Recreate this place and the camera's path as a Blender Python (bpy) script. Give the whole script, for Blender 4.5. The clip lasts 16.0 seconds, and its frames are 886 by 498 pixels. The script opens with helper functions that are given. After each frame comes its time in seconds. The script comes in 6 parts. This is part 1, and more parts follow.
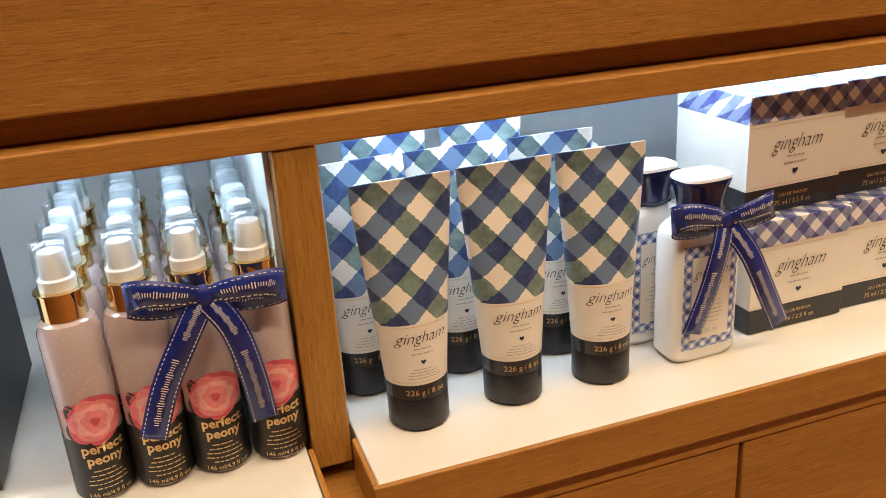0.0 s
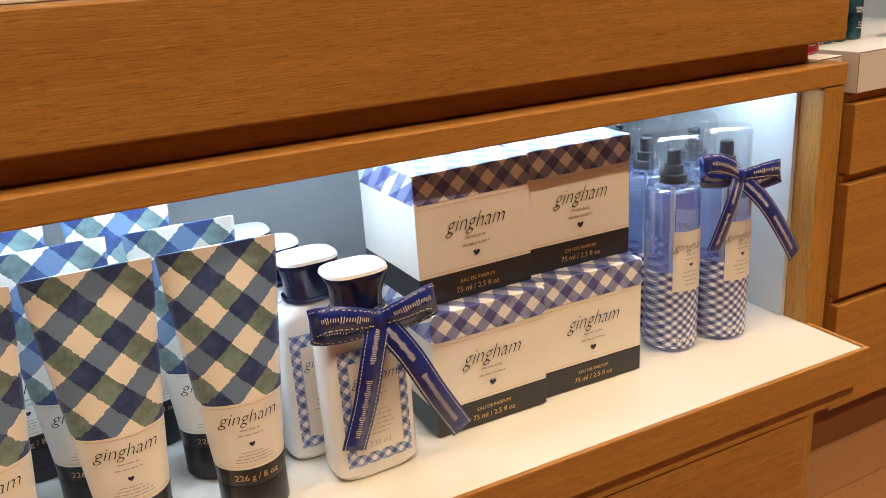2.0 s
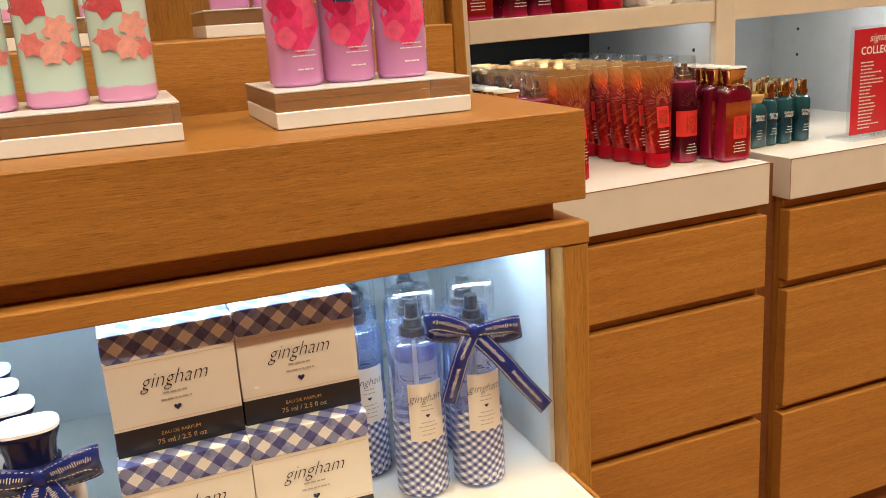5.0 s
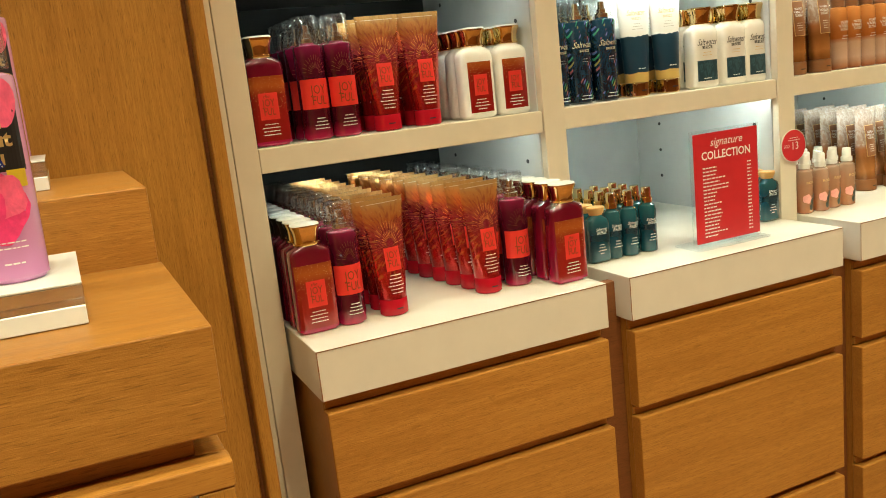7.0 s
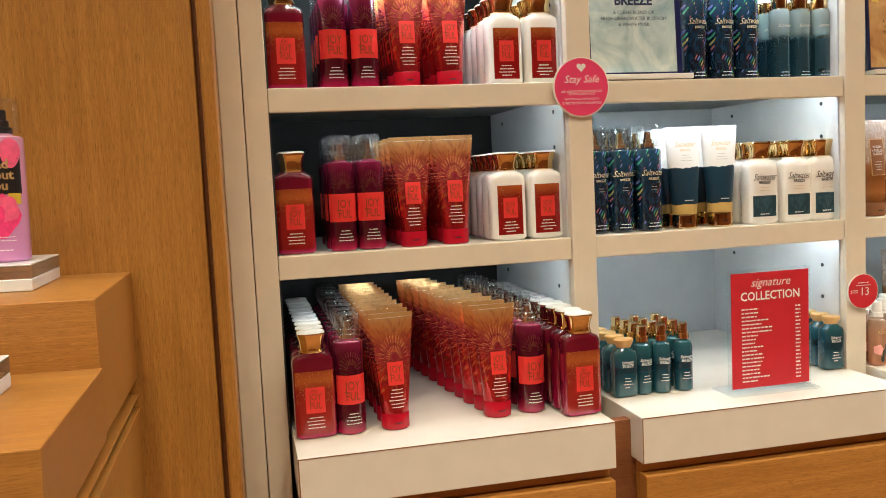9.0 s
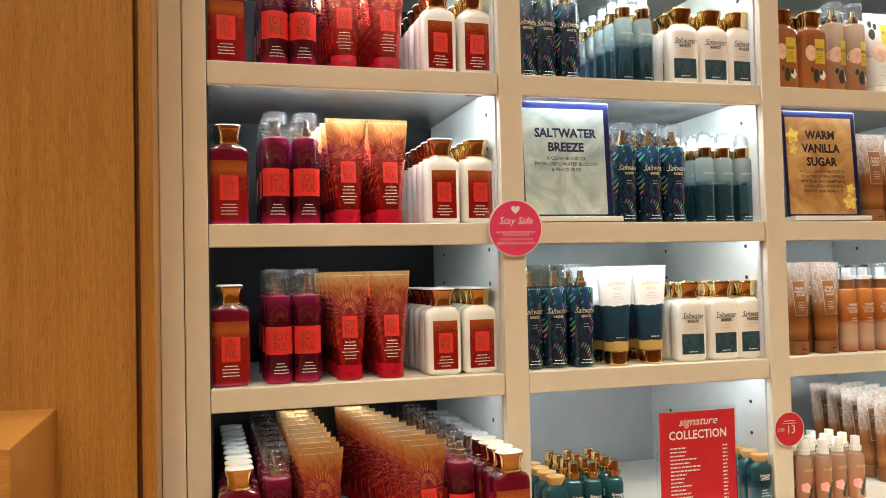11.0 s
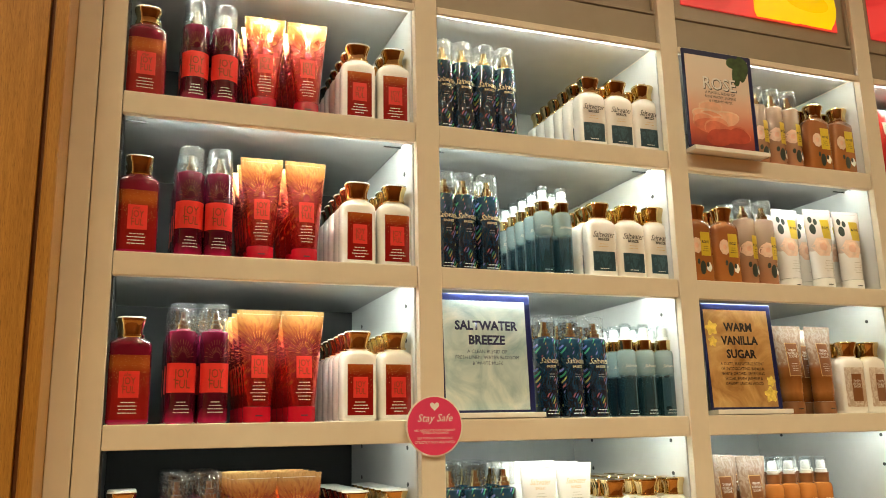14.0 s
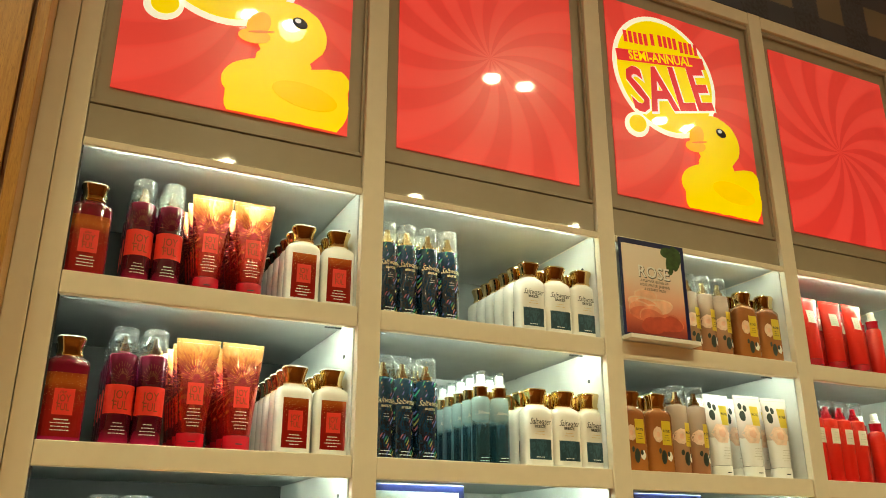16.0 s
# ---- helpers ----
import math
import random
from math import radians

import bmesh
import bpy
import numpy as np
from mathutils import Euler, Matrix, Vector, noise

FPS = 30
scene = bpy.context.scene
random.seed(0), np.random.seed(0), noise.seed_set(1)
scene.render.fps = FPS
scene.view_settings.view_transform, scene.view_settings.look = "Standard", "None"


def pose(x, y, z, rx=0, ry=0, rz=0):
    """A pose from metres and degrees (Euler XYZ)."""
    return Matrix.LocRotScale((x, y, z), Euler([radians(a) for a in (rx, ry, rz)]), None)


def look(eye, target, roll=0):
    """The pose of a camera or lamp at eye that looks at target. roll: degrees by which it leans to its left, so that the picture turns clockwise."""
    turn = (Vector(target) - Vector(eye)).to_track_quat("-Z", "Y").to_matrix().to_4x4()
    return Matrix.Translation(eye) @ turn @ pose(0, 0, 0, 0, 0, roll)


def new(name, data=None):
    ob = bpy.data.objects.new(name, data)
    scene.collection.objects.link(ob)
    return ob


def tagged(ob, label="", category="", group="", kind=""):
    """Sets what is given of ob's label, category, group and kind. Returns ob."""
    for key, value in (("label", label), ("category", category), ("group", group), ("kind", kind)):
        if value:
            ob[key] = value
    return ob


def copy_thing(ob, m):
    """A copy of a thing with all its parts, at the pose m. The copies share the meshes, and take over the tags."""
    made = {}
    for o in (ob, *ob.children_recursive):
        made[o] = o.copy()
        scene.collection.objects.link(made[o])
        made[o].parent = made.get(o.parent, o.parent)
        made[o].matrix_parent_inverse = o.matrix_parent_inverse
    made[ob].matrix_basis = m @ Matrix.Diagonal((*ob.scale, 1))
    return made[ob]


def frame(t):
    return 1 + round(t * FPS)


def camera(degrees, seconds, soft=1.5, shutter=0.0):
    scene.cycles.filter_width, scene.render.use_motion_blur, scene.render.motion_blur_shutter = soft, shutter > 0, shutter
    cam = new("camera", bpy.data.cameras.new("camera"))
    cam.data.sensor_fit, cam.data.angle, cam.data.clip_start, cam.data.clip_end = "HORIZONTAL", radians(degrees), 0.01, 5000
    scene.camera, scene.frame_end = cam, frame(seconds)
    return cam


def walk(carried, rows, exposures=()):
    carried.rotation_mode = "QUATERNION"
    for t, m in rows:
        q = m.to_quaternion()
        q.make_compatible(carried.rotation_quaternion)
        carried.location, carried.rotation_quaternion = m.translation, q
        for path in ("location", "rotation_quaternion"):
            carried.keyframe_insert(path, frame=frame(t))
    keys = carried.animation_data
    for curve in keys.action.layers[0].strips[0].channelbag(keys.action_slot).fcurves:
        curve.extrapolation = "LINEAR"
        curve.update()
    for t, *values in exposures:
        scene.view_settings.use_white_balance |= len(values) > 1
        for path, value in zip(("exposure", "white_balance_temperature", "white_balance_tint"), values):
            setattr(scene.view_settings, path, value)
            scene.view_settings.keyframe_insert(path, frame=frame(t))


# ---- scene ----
cam = camera(55.3, 16.0, soft=0.95)
EXPOSURES = [(0, 0.02, 6800, 18), (1.5, 0.0, 6750, 17), (3.2, -0.03, 6900, 20), (5.5, 0.36, 6450, 6), (6, 0.40, 7150, -2), (6.5, 0.45, 7550, -7), (7, 0.45, 6700, -8), (7.5, 0.44, 6250, -4), (8.5, 0.40, 5900, 5), (10, 0.36, 6000, 7), (12.5, 0.38, 6600, 4), (13, 0.34, 6750, 2), (14.5, 0.30, 7300, -4), (16, 0.30, 7650, -19)]
PATH = [
    (0, (0.085, 0.056, 1.157), (0.646, 1.832, 0.43), -4.8),
    (0.5, (0.13, 0.053, 1.161), (0.793, 1.805, 0.461), -4.8),
    (1, (0.191, 0.053, 1.152), (0.945, 1.773, 0.462), -5.2),
    (1.5, (0.252, 0.066, 1.16), (1.055, 1.763, 0.47), -4.8),
    (2, (0.297, 0.082, 1.155), (1.113, 1.78, 0.485), -4.6),
    (2.5, (0.327, 0.087, 1.159), (1.145, 1.792, 0.507), -4.3),
    (3, (0.387, 0.06, 1.174), (1.15, 1.792, 0.525), -4.0),
    (3.2, (0.401, 0.054, 1.176), (1.161, 1.793, 0.544), -3.9),
    (5.3, (0.617, -0.048, 1.238), (1.279, 1.765, 0.711), -4.6),
    (5.5, (0.645, -0.044, 1.248), (1.338, 1.76, 0.733), -4.9),
    (6, (0.738, -0.022, 1.266), (1.492, 1.768, 0.788), -5.5),
    (6.5, (0.831, 0.003, 1.273), (1.619, 1.788, 0.833), -5.9),
    (7, (0.88, 0.016, 1.283), (1.664, 1.811, 0.882), -6.3),
    (7.5, (0.942, -0.003, 1.285), (1.648, 1.836, 0.937), -6.3),
    (8, (1.019, -0.039, 1.304), (1.623, 1.841, 0.984), -5.1),
    (8.5, (1.08, -0.068, 1.305), (1.597, 1.849, 1.064), -3.8),
    (9, (1.117, -0.076, 1.322), (1.565, 1.866, 1.149), -2.7),
    (9.5, (1.138, -0.09, 1.332), (1.585, 1.855, 1.211), -2.0),
    (10, (1.134, -0.108, 1.343), (1.624, 1.83, 1.289), -1.8),
    (10.2, (1.137, -0.117, 1.354), (1.644, 1.818, 1.324), -1.7),
    (12.3, (1.174, -0.107, 1.393), (1.772, 1.786, 1.636), -1.0),
    (12.5, (1.177, -0.102, 1.394), (1.789, 1.782, 1.672), -1.1),
    (13, (1.182, -0.092, 1.4), (1.82, 1.772, 1.747), -1.3),
    (13.5, (1.189, -0.091, 1.423), (1.847, 1.757, 1.816), -1.5),
    (14, (1.191, -0.089, 1.455), (1.881, 1.74, 1.877), -1.2),
    (14.5, (1.182, -0.1, 1.509), (1.896, 1.705, 1.994), -0.3),
    (15, (1.179, -0.109, 1.539), (1.921, 1.662, 2.098), 0.3),
    (15.5, (1.18, -0.118, 1.561), (1.951, 1.616, 2.193), 0.4),
    (16, (1.168, -0.123, 1.582), (1.97, 1.578, 2.265), 0.1),
]
walk(cam, [(t, look(eye, target, roll)) for t, eye, target, roll in PATH], EXPOSURES)

# ---- light ----
world = bpy.data.worlds.new("world")
scene.world = world
world.use_nodes = True
world.node_tree.nodes["Background"].inputs[0].default_value = (1.0, 0.86, 0.68, 1)
world.node_tree.nodes["Background"].inputs[1].default_value = 0.003
LED_STRENGTH = 84.0
LED_LOW_STRENGTH = 40.0
NICHE_STRENGTH = 34.0
DOWNLIGHT_WATTS = 23.0
# Lamps at y = -1.0 are added fill for drawer fronts and goods.
FILL_ROW_WATTS = 134.0
DOWNLIGHTS = [(x, 0.235) for x in (-0.35, -0.20, 0.65, 0.80, 1.63, 1.78, 2.60, 2.75, 3.43, 3.59)] + [(x, -1.0) for x in (-1.2, -0.2, 0.8, 1.8, 2.8, 3.8)]
WARM = (1.0, 0.86, 0.60)
COOL = (0.87, 0.96, 1.0)
COLD = (0.54, 0.78, 1.0)


# ---- materials ----
def node_material(name):
    m = bpy.data.materials.new(name)
    m.use_nodes = True
    nt = m.node_tree
    return m, nt, nt.nodes["Principled BSDF"]


def link(nt, a, b):
    nt.links.new(a, b)


def coords(nt, scale=(1, 1, 1), turn=(0, 0, 0), space="Object"):
    tc = nt.nodes.new("ShaderNodeTexCoord")
    mp = nt.nodes.new("ShaderNodeMapping")
    mp.inputs["Scale"].default_value = scale
    mp.inputs["Rotation"].default_value = turn
    link(nt, tc.outputs[space], mp.inputs["Vector"])
    return mp.outputs["Vector"]


def noise_node(nt, vec, scale, detail=4.0, rough=0.55, distort=0.0):
    n = nt.nodes.new("ShaderNodeTexNoise")
    n.inputs["Scale"].default_value = scale
    n.inputs["Detail"].default_value = detail
    n.inputs["Roughness"].default_value = rough
    n.inputs["Distortion"].default_value = distort
    link(nt, vec, n.inputs["Vector"])
    return n.outputs["Fac"]


def ramp(nt, fac, stops):
    r = nt.nodes.new("ShaderNodeValToRGB")
    els = r.color_ramp.elements
    while len(els) < len(stops):
        els.new(0.5)
    for e, (p, c) in zip(els, stops):
        e.position, e.color = p, (*c, 1)
    link(nt, fac, r.inputs["Fac"])
    return r.outputs["Color"]


def mix(nt, fac, a, b, mode="MIX"):
    n = nt.nodes.new("ShaderNodeMix")
    n.data_type, n.blend_type = "RGBA", mode
    for sock, v in ((n.inputs[0], fac), (n.inputs[6], a), (n.inputs[7], b)):
        if isinstance(v, (int, float)):
            sock.default_value = v
        elif isinstance(v, tuple):
            sock.default_value = (*v, 1)
        else:
            link(nt, v, sock)
    return n.outputs[2]


def math_node(nt, op, a, b=0.0):
    n = nt.nodes.new("ShaderNodeMath")
    n.operation = op
    for i, v in enumerate((a, b)):
        if isinstance(v, (int, float)):
            n.inputs[i].default_value = v
        else:
            link(nt, v, n.inputs[i])
    return n.outputs[0]


def bump(nt, bsdf, height, strength=0.2, distance=0.002):
    b = nt.nodes.new("ShaderNodeBump")
    b.inputs["Strength"].default_value = strength
    b.inputs["Distance"].default_value = distance
    link(nt, height, b.inputs["Height"])
    link(nt, b.outputs["Normal"], bsdf.inputs["Normal"])


def plain(name, col, rough=0.5, metal=0.0, vary=0.06, scale=40.0, bumpy=0.05):
    """A painted, moulded or printed surface with faint unevenness."""
    m, nt, b = node_material(name)
    f = noise_node(nt, coords(nt), scale, 5)
    lo = tuple(c * (1 - vary) for c in col)
    hi = tuple(min(1, c * (1 + vary)) for c in col)
    link(nt, ramp(nt, f, [(0.3, lo), (0.7, hi)]), b.inputs["Base Color"])
    b.inputs["Roughness"].default_value = rough
    b.inputs["Metallic"].default_value = metal
    if bumpy:
        bump(nt, b, noise_node(nt, coords(nt), scale * 8, 3), bumpy, 0.0006)
    return m


def oak(name, axis, light, dark, rough=0.38, fleck=0.5):
    """Oak veneer with the grain along one axis: broad figure, fine fibres, dark pores and short pale flecks."""
    m, nt, b = node_material(name)

    def along(k):
        sc = [1.0, 1.0, 1.0]
        sc["xyz".index(axis)] = k
        return coords(nt, tuple(sc))
    broad = noise_node(nt, along(0.05), 22, 5, 0.6, 1.1)
    mid = noise_node(nt, along(0.03), 170, 4, 0.6)
    fine = noise_node(nt, along(0.06), 760, 6, 0.7)
    base = mix(nt, 0.55, ramp(nt, broad, [(0.25, dark), (0.75, light)]), ramp(nt, fine, [(0.3, dark), (0.72, light)]))
    base = mix(nt, ramp(nt, mid, [(0.40, (0.22, 0.22, 0.22)), (0.56, (0, 0, 0))]), base, tuple(c * 0.8 for c in dark))
    pores = ramp(nt, noise_node(nt, along(0.05), 1150, 2, 0.5), [(0.34, (0.55, 0.55, 0.55)), (0.42, (0, 0, 0))])
    base = mix(nt, pores, base, tuple(c * 0.6 for c in dark))
    flm = ramp(nt, noise_node(nt, along(0.07), 640, 2, 0.4), [(0.67, (0, 0, 0)), (0.75, (fleck, fleck, fleck))])
    pale = tuple(min(1, c * 1.45 + 0.02) for c in light)
    rnd = nt.nodes.new("ShaderNodeObjectInfo")
    tone = math_node(nt, "ADD", math_node(nt, "MULTIPLY", rnd.outputs["Random"], 0.14), 0.98)
    hue = nt.nodes.new("ShaderNodeHueSaturation")
    link(nt, tone, hue.inputs["Value"])
    link(nt, mix(nt, flm, base, pale), hue.inputs["Color"])
    link(nt, hue.outputs["Color"], b.inputs["Base Color"])
    link(nt, math_node(nt, "ADD", math_node(nt, "MULTIPLY", broad, 0.16), rough - 0.08), b.inputs["Roughness"])
    bump(nt, b, fine, 0.28, 0.0012)
    return m


def glass(name, col, rough=0.02, ior=1.45, trans=1.0):
    m, nt, b = node_material(name)
    b.inputs["Base Color"].default_value = (*col, 1)
    b.inputs["Roughness"].default_value = rough
    b.inputs["IOR"].default_value = ior
    b.inputs["Transmission Weight"].default_value = trans
    return m


def glow(name, col, strength):
    m, nt, b = node_material(name)
    b.inputs["Base Color"].default_value = (*col, 1)
    b.inputs["Emission Color"].default_value = (*col, 1)
    b.inputs["Emission Strength"].default_value = strength
    return m


OAK_L, OAK_D = (0.53, 0.256, 0.056), (0.30, 0.117, 0.020)
M_OAK_X = oak("oak_horizontal", "x", OAK_L, OAK_D, fleck=0.3)
M_OAK_Y = oak("oak_depth", "y", OAK_L, OAK_D)
M_OAK_Z = oak("oak_vertical", "z", (0.53, 0.264, 0.054), (0.26, 0.102, 0.016), fleck=0.12)
# Darker copy of the oak; in grooves and cabinet gaps it carries the shade.
M_OAK_DARK = oak("oak_darkened", "x", (0.30, 0.11, 0.035), (0.17, 0.06, 0.02), 0.5, 0.1)
M_CREAM = plain("cream_laminate", (0.74, 0.66, 0.53), 0.42, 0, 0.03, 25)
M_WHITE = plain("white_laminate", (0.57, 0.572, 0.555), 0.4, 0, 0.03, 20)
# First bay's back: shade behind the packed goods put in as near-black colour.
M_BACK_SHADED = plain("shaded_back_laminate", (0.008, 0.008, 0.009), 0.7, 0, 0.05, 20)
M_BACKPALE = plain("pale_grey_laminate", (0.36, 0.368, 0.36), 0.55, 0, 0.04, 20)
# Shelf laminate toned down to grey: shade of the undersides is in the colour.
M_SHELF_SHADED = plain("shaded_shelf_laminate", (0.30, 0.305, 0.30), 0.5, 0, 0.04, 20)
M_TOPLAM = plain("worktop_laminate", (0.72, 0.67, 0.59), 0.35, 0, 0.03, 20)
M_GREY = plain("taupe_fascia", (0.33, 0.28, 0.21), 0.3, 0, 0.03, 20)
M_GREY.node_tree.nodes["Principled BSDF"].inputs["Coat Weight"].default_value = 1.0
M_LED = glow("led_strip", COOL, LED_STRENGTH)
M_LED_TOP = glow("top_led_strip", COOL, LED_STRENGTH * 0.66)
M_LED_MID = glow("medium_led_strip", COOL, LED_STRENGTH * 0.42)
M_LED_LOW = glow("dim_led_strip", COOL, LED_LOW_STRENGTH)
M_LED_OFF = glow("faint_led_strip", COOL, LED_LOW_STRENGTH * 0.45)
M_LED_NICHE = glow("niche_led_strip", COLD, NICHE_STRENGTH)
M_LAMP = glow("downlight_lens", (1.0, 0.85, 0.65), 120.0)
M_DARK = plain("dark_metal_and_shade", (0.03, 0.03, 0.032), 0.4, 0.2)
M_PAINT = plain("warm_white_paint", (0.74, 0.70, 0.62), 0.7, 0, 0.04, 12)


# ---- building helpers ----
def add_box(bm, x0, x1, y0, y1, z0, z1, bevel=0.0):
    r = bmesh.ops.create_cube(bm, size=1)
    vs = r["verts"]
    for v in vs:
        v.co = Vector((x0 + (v.co.x + 0.5) * (x1 - x0), y0 + (v.co.y + 0.5) * (y1 - y0), z0 + (v.co.z + 0.5) * (z1 - z0)))
    if bevel:
        es = list({e for v in vs for e in v.link_edges})
        bmesh.ops.bevel(bm, geom=es, offset=bevel, segments=2, affect="EDGES", profile=0.5)
    return bm


def cuboid(x0, x1, y0, y1, z0, z1, bevel=0.0):
    return add_box(bmesh.new(), x0, x1, y0, y1, z0, z1, bevel)


def part(name, bm, material, parent=None, label="", smooth=False):
    me = bpy.data.meshes.new(name)
    bm.normal_update()
    bm.to_mesh(me)
    bm.free()
    me.materials.append(material)
    if smooth:
        me.shade_smooth()
    ob = new(name, me)
    ob.parent = parent
    if label:
        tagged(ob, label)
    return ob


def thing(name, label, category, group="", kind="", at=(0, 0, 0)):
    ob = new(name)
    ob.empty_display_size = 0.05
    ob.location = at
    return tagged(ob, label, category, group, kind)


def structure(name, bm, material, label, category):
    return tagged(part(name, bm, material), label, category, "", "structure")


# ---- room shell ----
FACE, BACK = 1.336, 1.80
X0, PITCH, OPEN = 1.163, 0.561, 0.516
SHELF_Z = [1.200, 1.4745, 1.749, 2.0235]
CEIL = 3.40
structure("floor", cuboid(-2.6, 5.2, -3.2, 1.95, -0.12, -0.02), M_OAK_DARK, "dark timber sub-floor under the boards", "floor")
structure("ceiling", cuboid(-2.6, 5.2, -3.2, 1.95, CEIL, CEIL + 0.1), M_PAINT, "plain warm white shop ceiling", "ceiling")
structure("wall_north", cuboid(-2.6, 5.2, 1.83, 1.95, -0.02, CEIL), M_PAINT, "painted wall behind the shelving", "wall")
# Unseen walls added to close the room, kept dark so they bounce little light.
structure("wall_south", cuboid(-2.6, 5.2, -3.2, -3.1, -0.02, CEIL), M_OAK_DARK, "unseen added wall, dark to limit bounce light", "wall")
structure("wall_west", cuboid(-2.6, -2.5, -3.1, 1.83, -0.02, CEIL), M_OAK_DARK, "unseen added wall, dark to limit bounce light", "wall")
structure("wall_east", cuboid(5.1, 5.2, -3.1, 1.83, -0.02, CEIL), M_OAK_DARK, "unseen added wall, dark to limit bounce light", "wall")

# oak panelling behind the stepped display
PANEL_Y = 1.181
panelling = structure("wall_panel_oak", cuboid(-2.5, 1.060, PANEL_Y, 1.825, -0.02, CEIL - 0.003, 0.002), M_OAK_Z, "tall oak veneer panel beside the shelving", "wall panel")
part("trim", cuboid(1.0675, 1.0865, PANEL_Y - 0.014, 1.82, -0.02, CEIL - 0.003, 0.004), M_OAK_Z, panelling, "rounded oak edge strip")
# The groove's shade comes from the darker oak copy.
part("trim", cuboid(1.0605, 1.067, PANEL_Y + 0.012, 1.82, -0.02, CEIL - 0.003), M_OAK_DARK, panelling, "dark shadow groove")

# ---- wall shelving, bay by bay ----
NBAYS = 5
PIN = []


def shelving_bay(k):
    x0 = X0 + k * PITCH
    x1 = x0 + OPEN
    unit = thing("shelving_bay", "cream laminate wall shelving bay with lit shelves", "shelving", "wall shelving bays", at=(x0, FACE, 0))

    def p(name, a, b, c, d, e, f, mat, label="", bev=0.0015):
        ob = part(name, cuboid(a - x0, b - x0, c - FACE, d - FACE, e, f, bev), mat, unit, label)
        return ob
    if k == 0:
        p("stile", 1.087, 1.1235, FACE - 0.004, BACK, 0.0, 3.025, M_CREAM)
        p("stile", 1.1250, x0, FACE - 0.002, BACK, 0.0, 3.025, M_CREAM)
    p("stile", x1, x0 + PITCH, FACE - 0.004, BACK, 0.0, 3.025, M_CREAM)
    # The first bay's back carries the shade of its goods in its colour.
    p("back_panel", x0, x1, BACK, BACK + 0.02, 0.86, 3.02, M_BACK_SHADED if k == 0 else M_BACKPALE, "back panel darkened as the shade behind the goods" if k == 0 else "pale grey back panel", 0)
    for s in (0, 1):
        xa = x0 + 0.0005 if s == 0 else x1 - 0.0035
        # The first bay's left lining is dark in place of the shadowed edge there.
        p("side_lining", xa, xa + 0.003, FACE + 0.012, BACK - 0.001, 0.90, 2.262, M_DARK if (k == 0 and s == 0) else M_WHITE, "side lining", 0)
        for z in np.arange(0.98, 2.24, 0.064):
            for y in (FACE + 0.06, BACK - 0.09):
                if not PIN:
                    bm = bmesh.new()
                    bmesh.ops.create_cone(bm, cap_ends=True, segments=10, radius1=0.004, radius2=0.004, depth=0.0012, matrix=Matrix.Rotation(radians(90), 4, "Y"))
                    hole = part("pin_hole", bm, M_DARK, unit)
                    PIN.append(hole.data)
                else:
                    hole = new("pin_hole", PIN[0])
                    hole.parent = unit
                hole.location = ((x0 + 0.0042 if s == 0 else x1 - 0.0042) - x0, y - FACE, float(z))
    for z in SHELF_Z:
        p("shelf", x0 + 0.004, x1 - 0.004, FACE + 0.018, BACK - 0.002, z - 0.022, z - 0.0033, M_SHELF_SHADED, "shelf board greyed as the shade beneath it")
        p("shelf_top", x0 + 0.004, x1 - 0.004, FACE + 0.018, BACK - 0.002, z - 0.003, z, M_TOPLAM, "white laminate top", 0)
        p("shelf_lip", x0 + 0.001, x1 - 0.001, FACE, FACE + 0.0175, z - 0.038, z + 0.001, M_CREAM)
        led = p("led_strip", x0 + 0.03, x1 - 0.03, FACE + 0.0182, FACE + 0.0232, z - 0.0335, z - 0.0229, (M_LED if k < 2 else M_LED_MID) if z > 1.6 else M_LED_OFF if k == 0 else M_LED_LOW, "cool white light strip", 0)
        for s in (0, 1):
            xa = x0 + 0.006 if s == 0 else x1 - 0.04
            p("bracket", xa, xa + 0.034, FACE + 0.075, FACE + 0.0775, z - 0.0262, z - 0.0240, M_DARK, "small steel bracket", 0)
    # fascia over the top shelf, with its lamp
    p("fascia", x0 + 0.001, x1 - 0.001, FACE + 0.006, FACE + 0.03, 2.269, 2.338, M_GREY, "glossy taupe fascia board")
    p("fascia_bead", x0 + 0.001, x1 - 0.001, FACE - 0.004, FACE + 0.005, 2.254, 2.268, M_CREAM)
    p("soffit", x0 + 0.001, x1 - 0.001, FACE + 0.031, BACK - 0.002, 2.266, 2.286, M_WHITE)
    p("led_strip", x0 + 0.03, x1 - 0.03, FACE + 0.0065, FACE + 0.0105, 2.2588, 2.2650, M_LED_TOP if k < 2 else M_LED_MID, "cool white light strip", 0)
    p("top_rail", x0 + 0.001, x1 - 0.001, FACE - 0.003, FACE + 0.05, 2.985, 3.025, M_CREAM)
    return unit


for k in range(NBAYS):
    shelving_bay(k)


CAB_Y, CAB_TOP = 1.180, 0.909


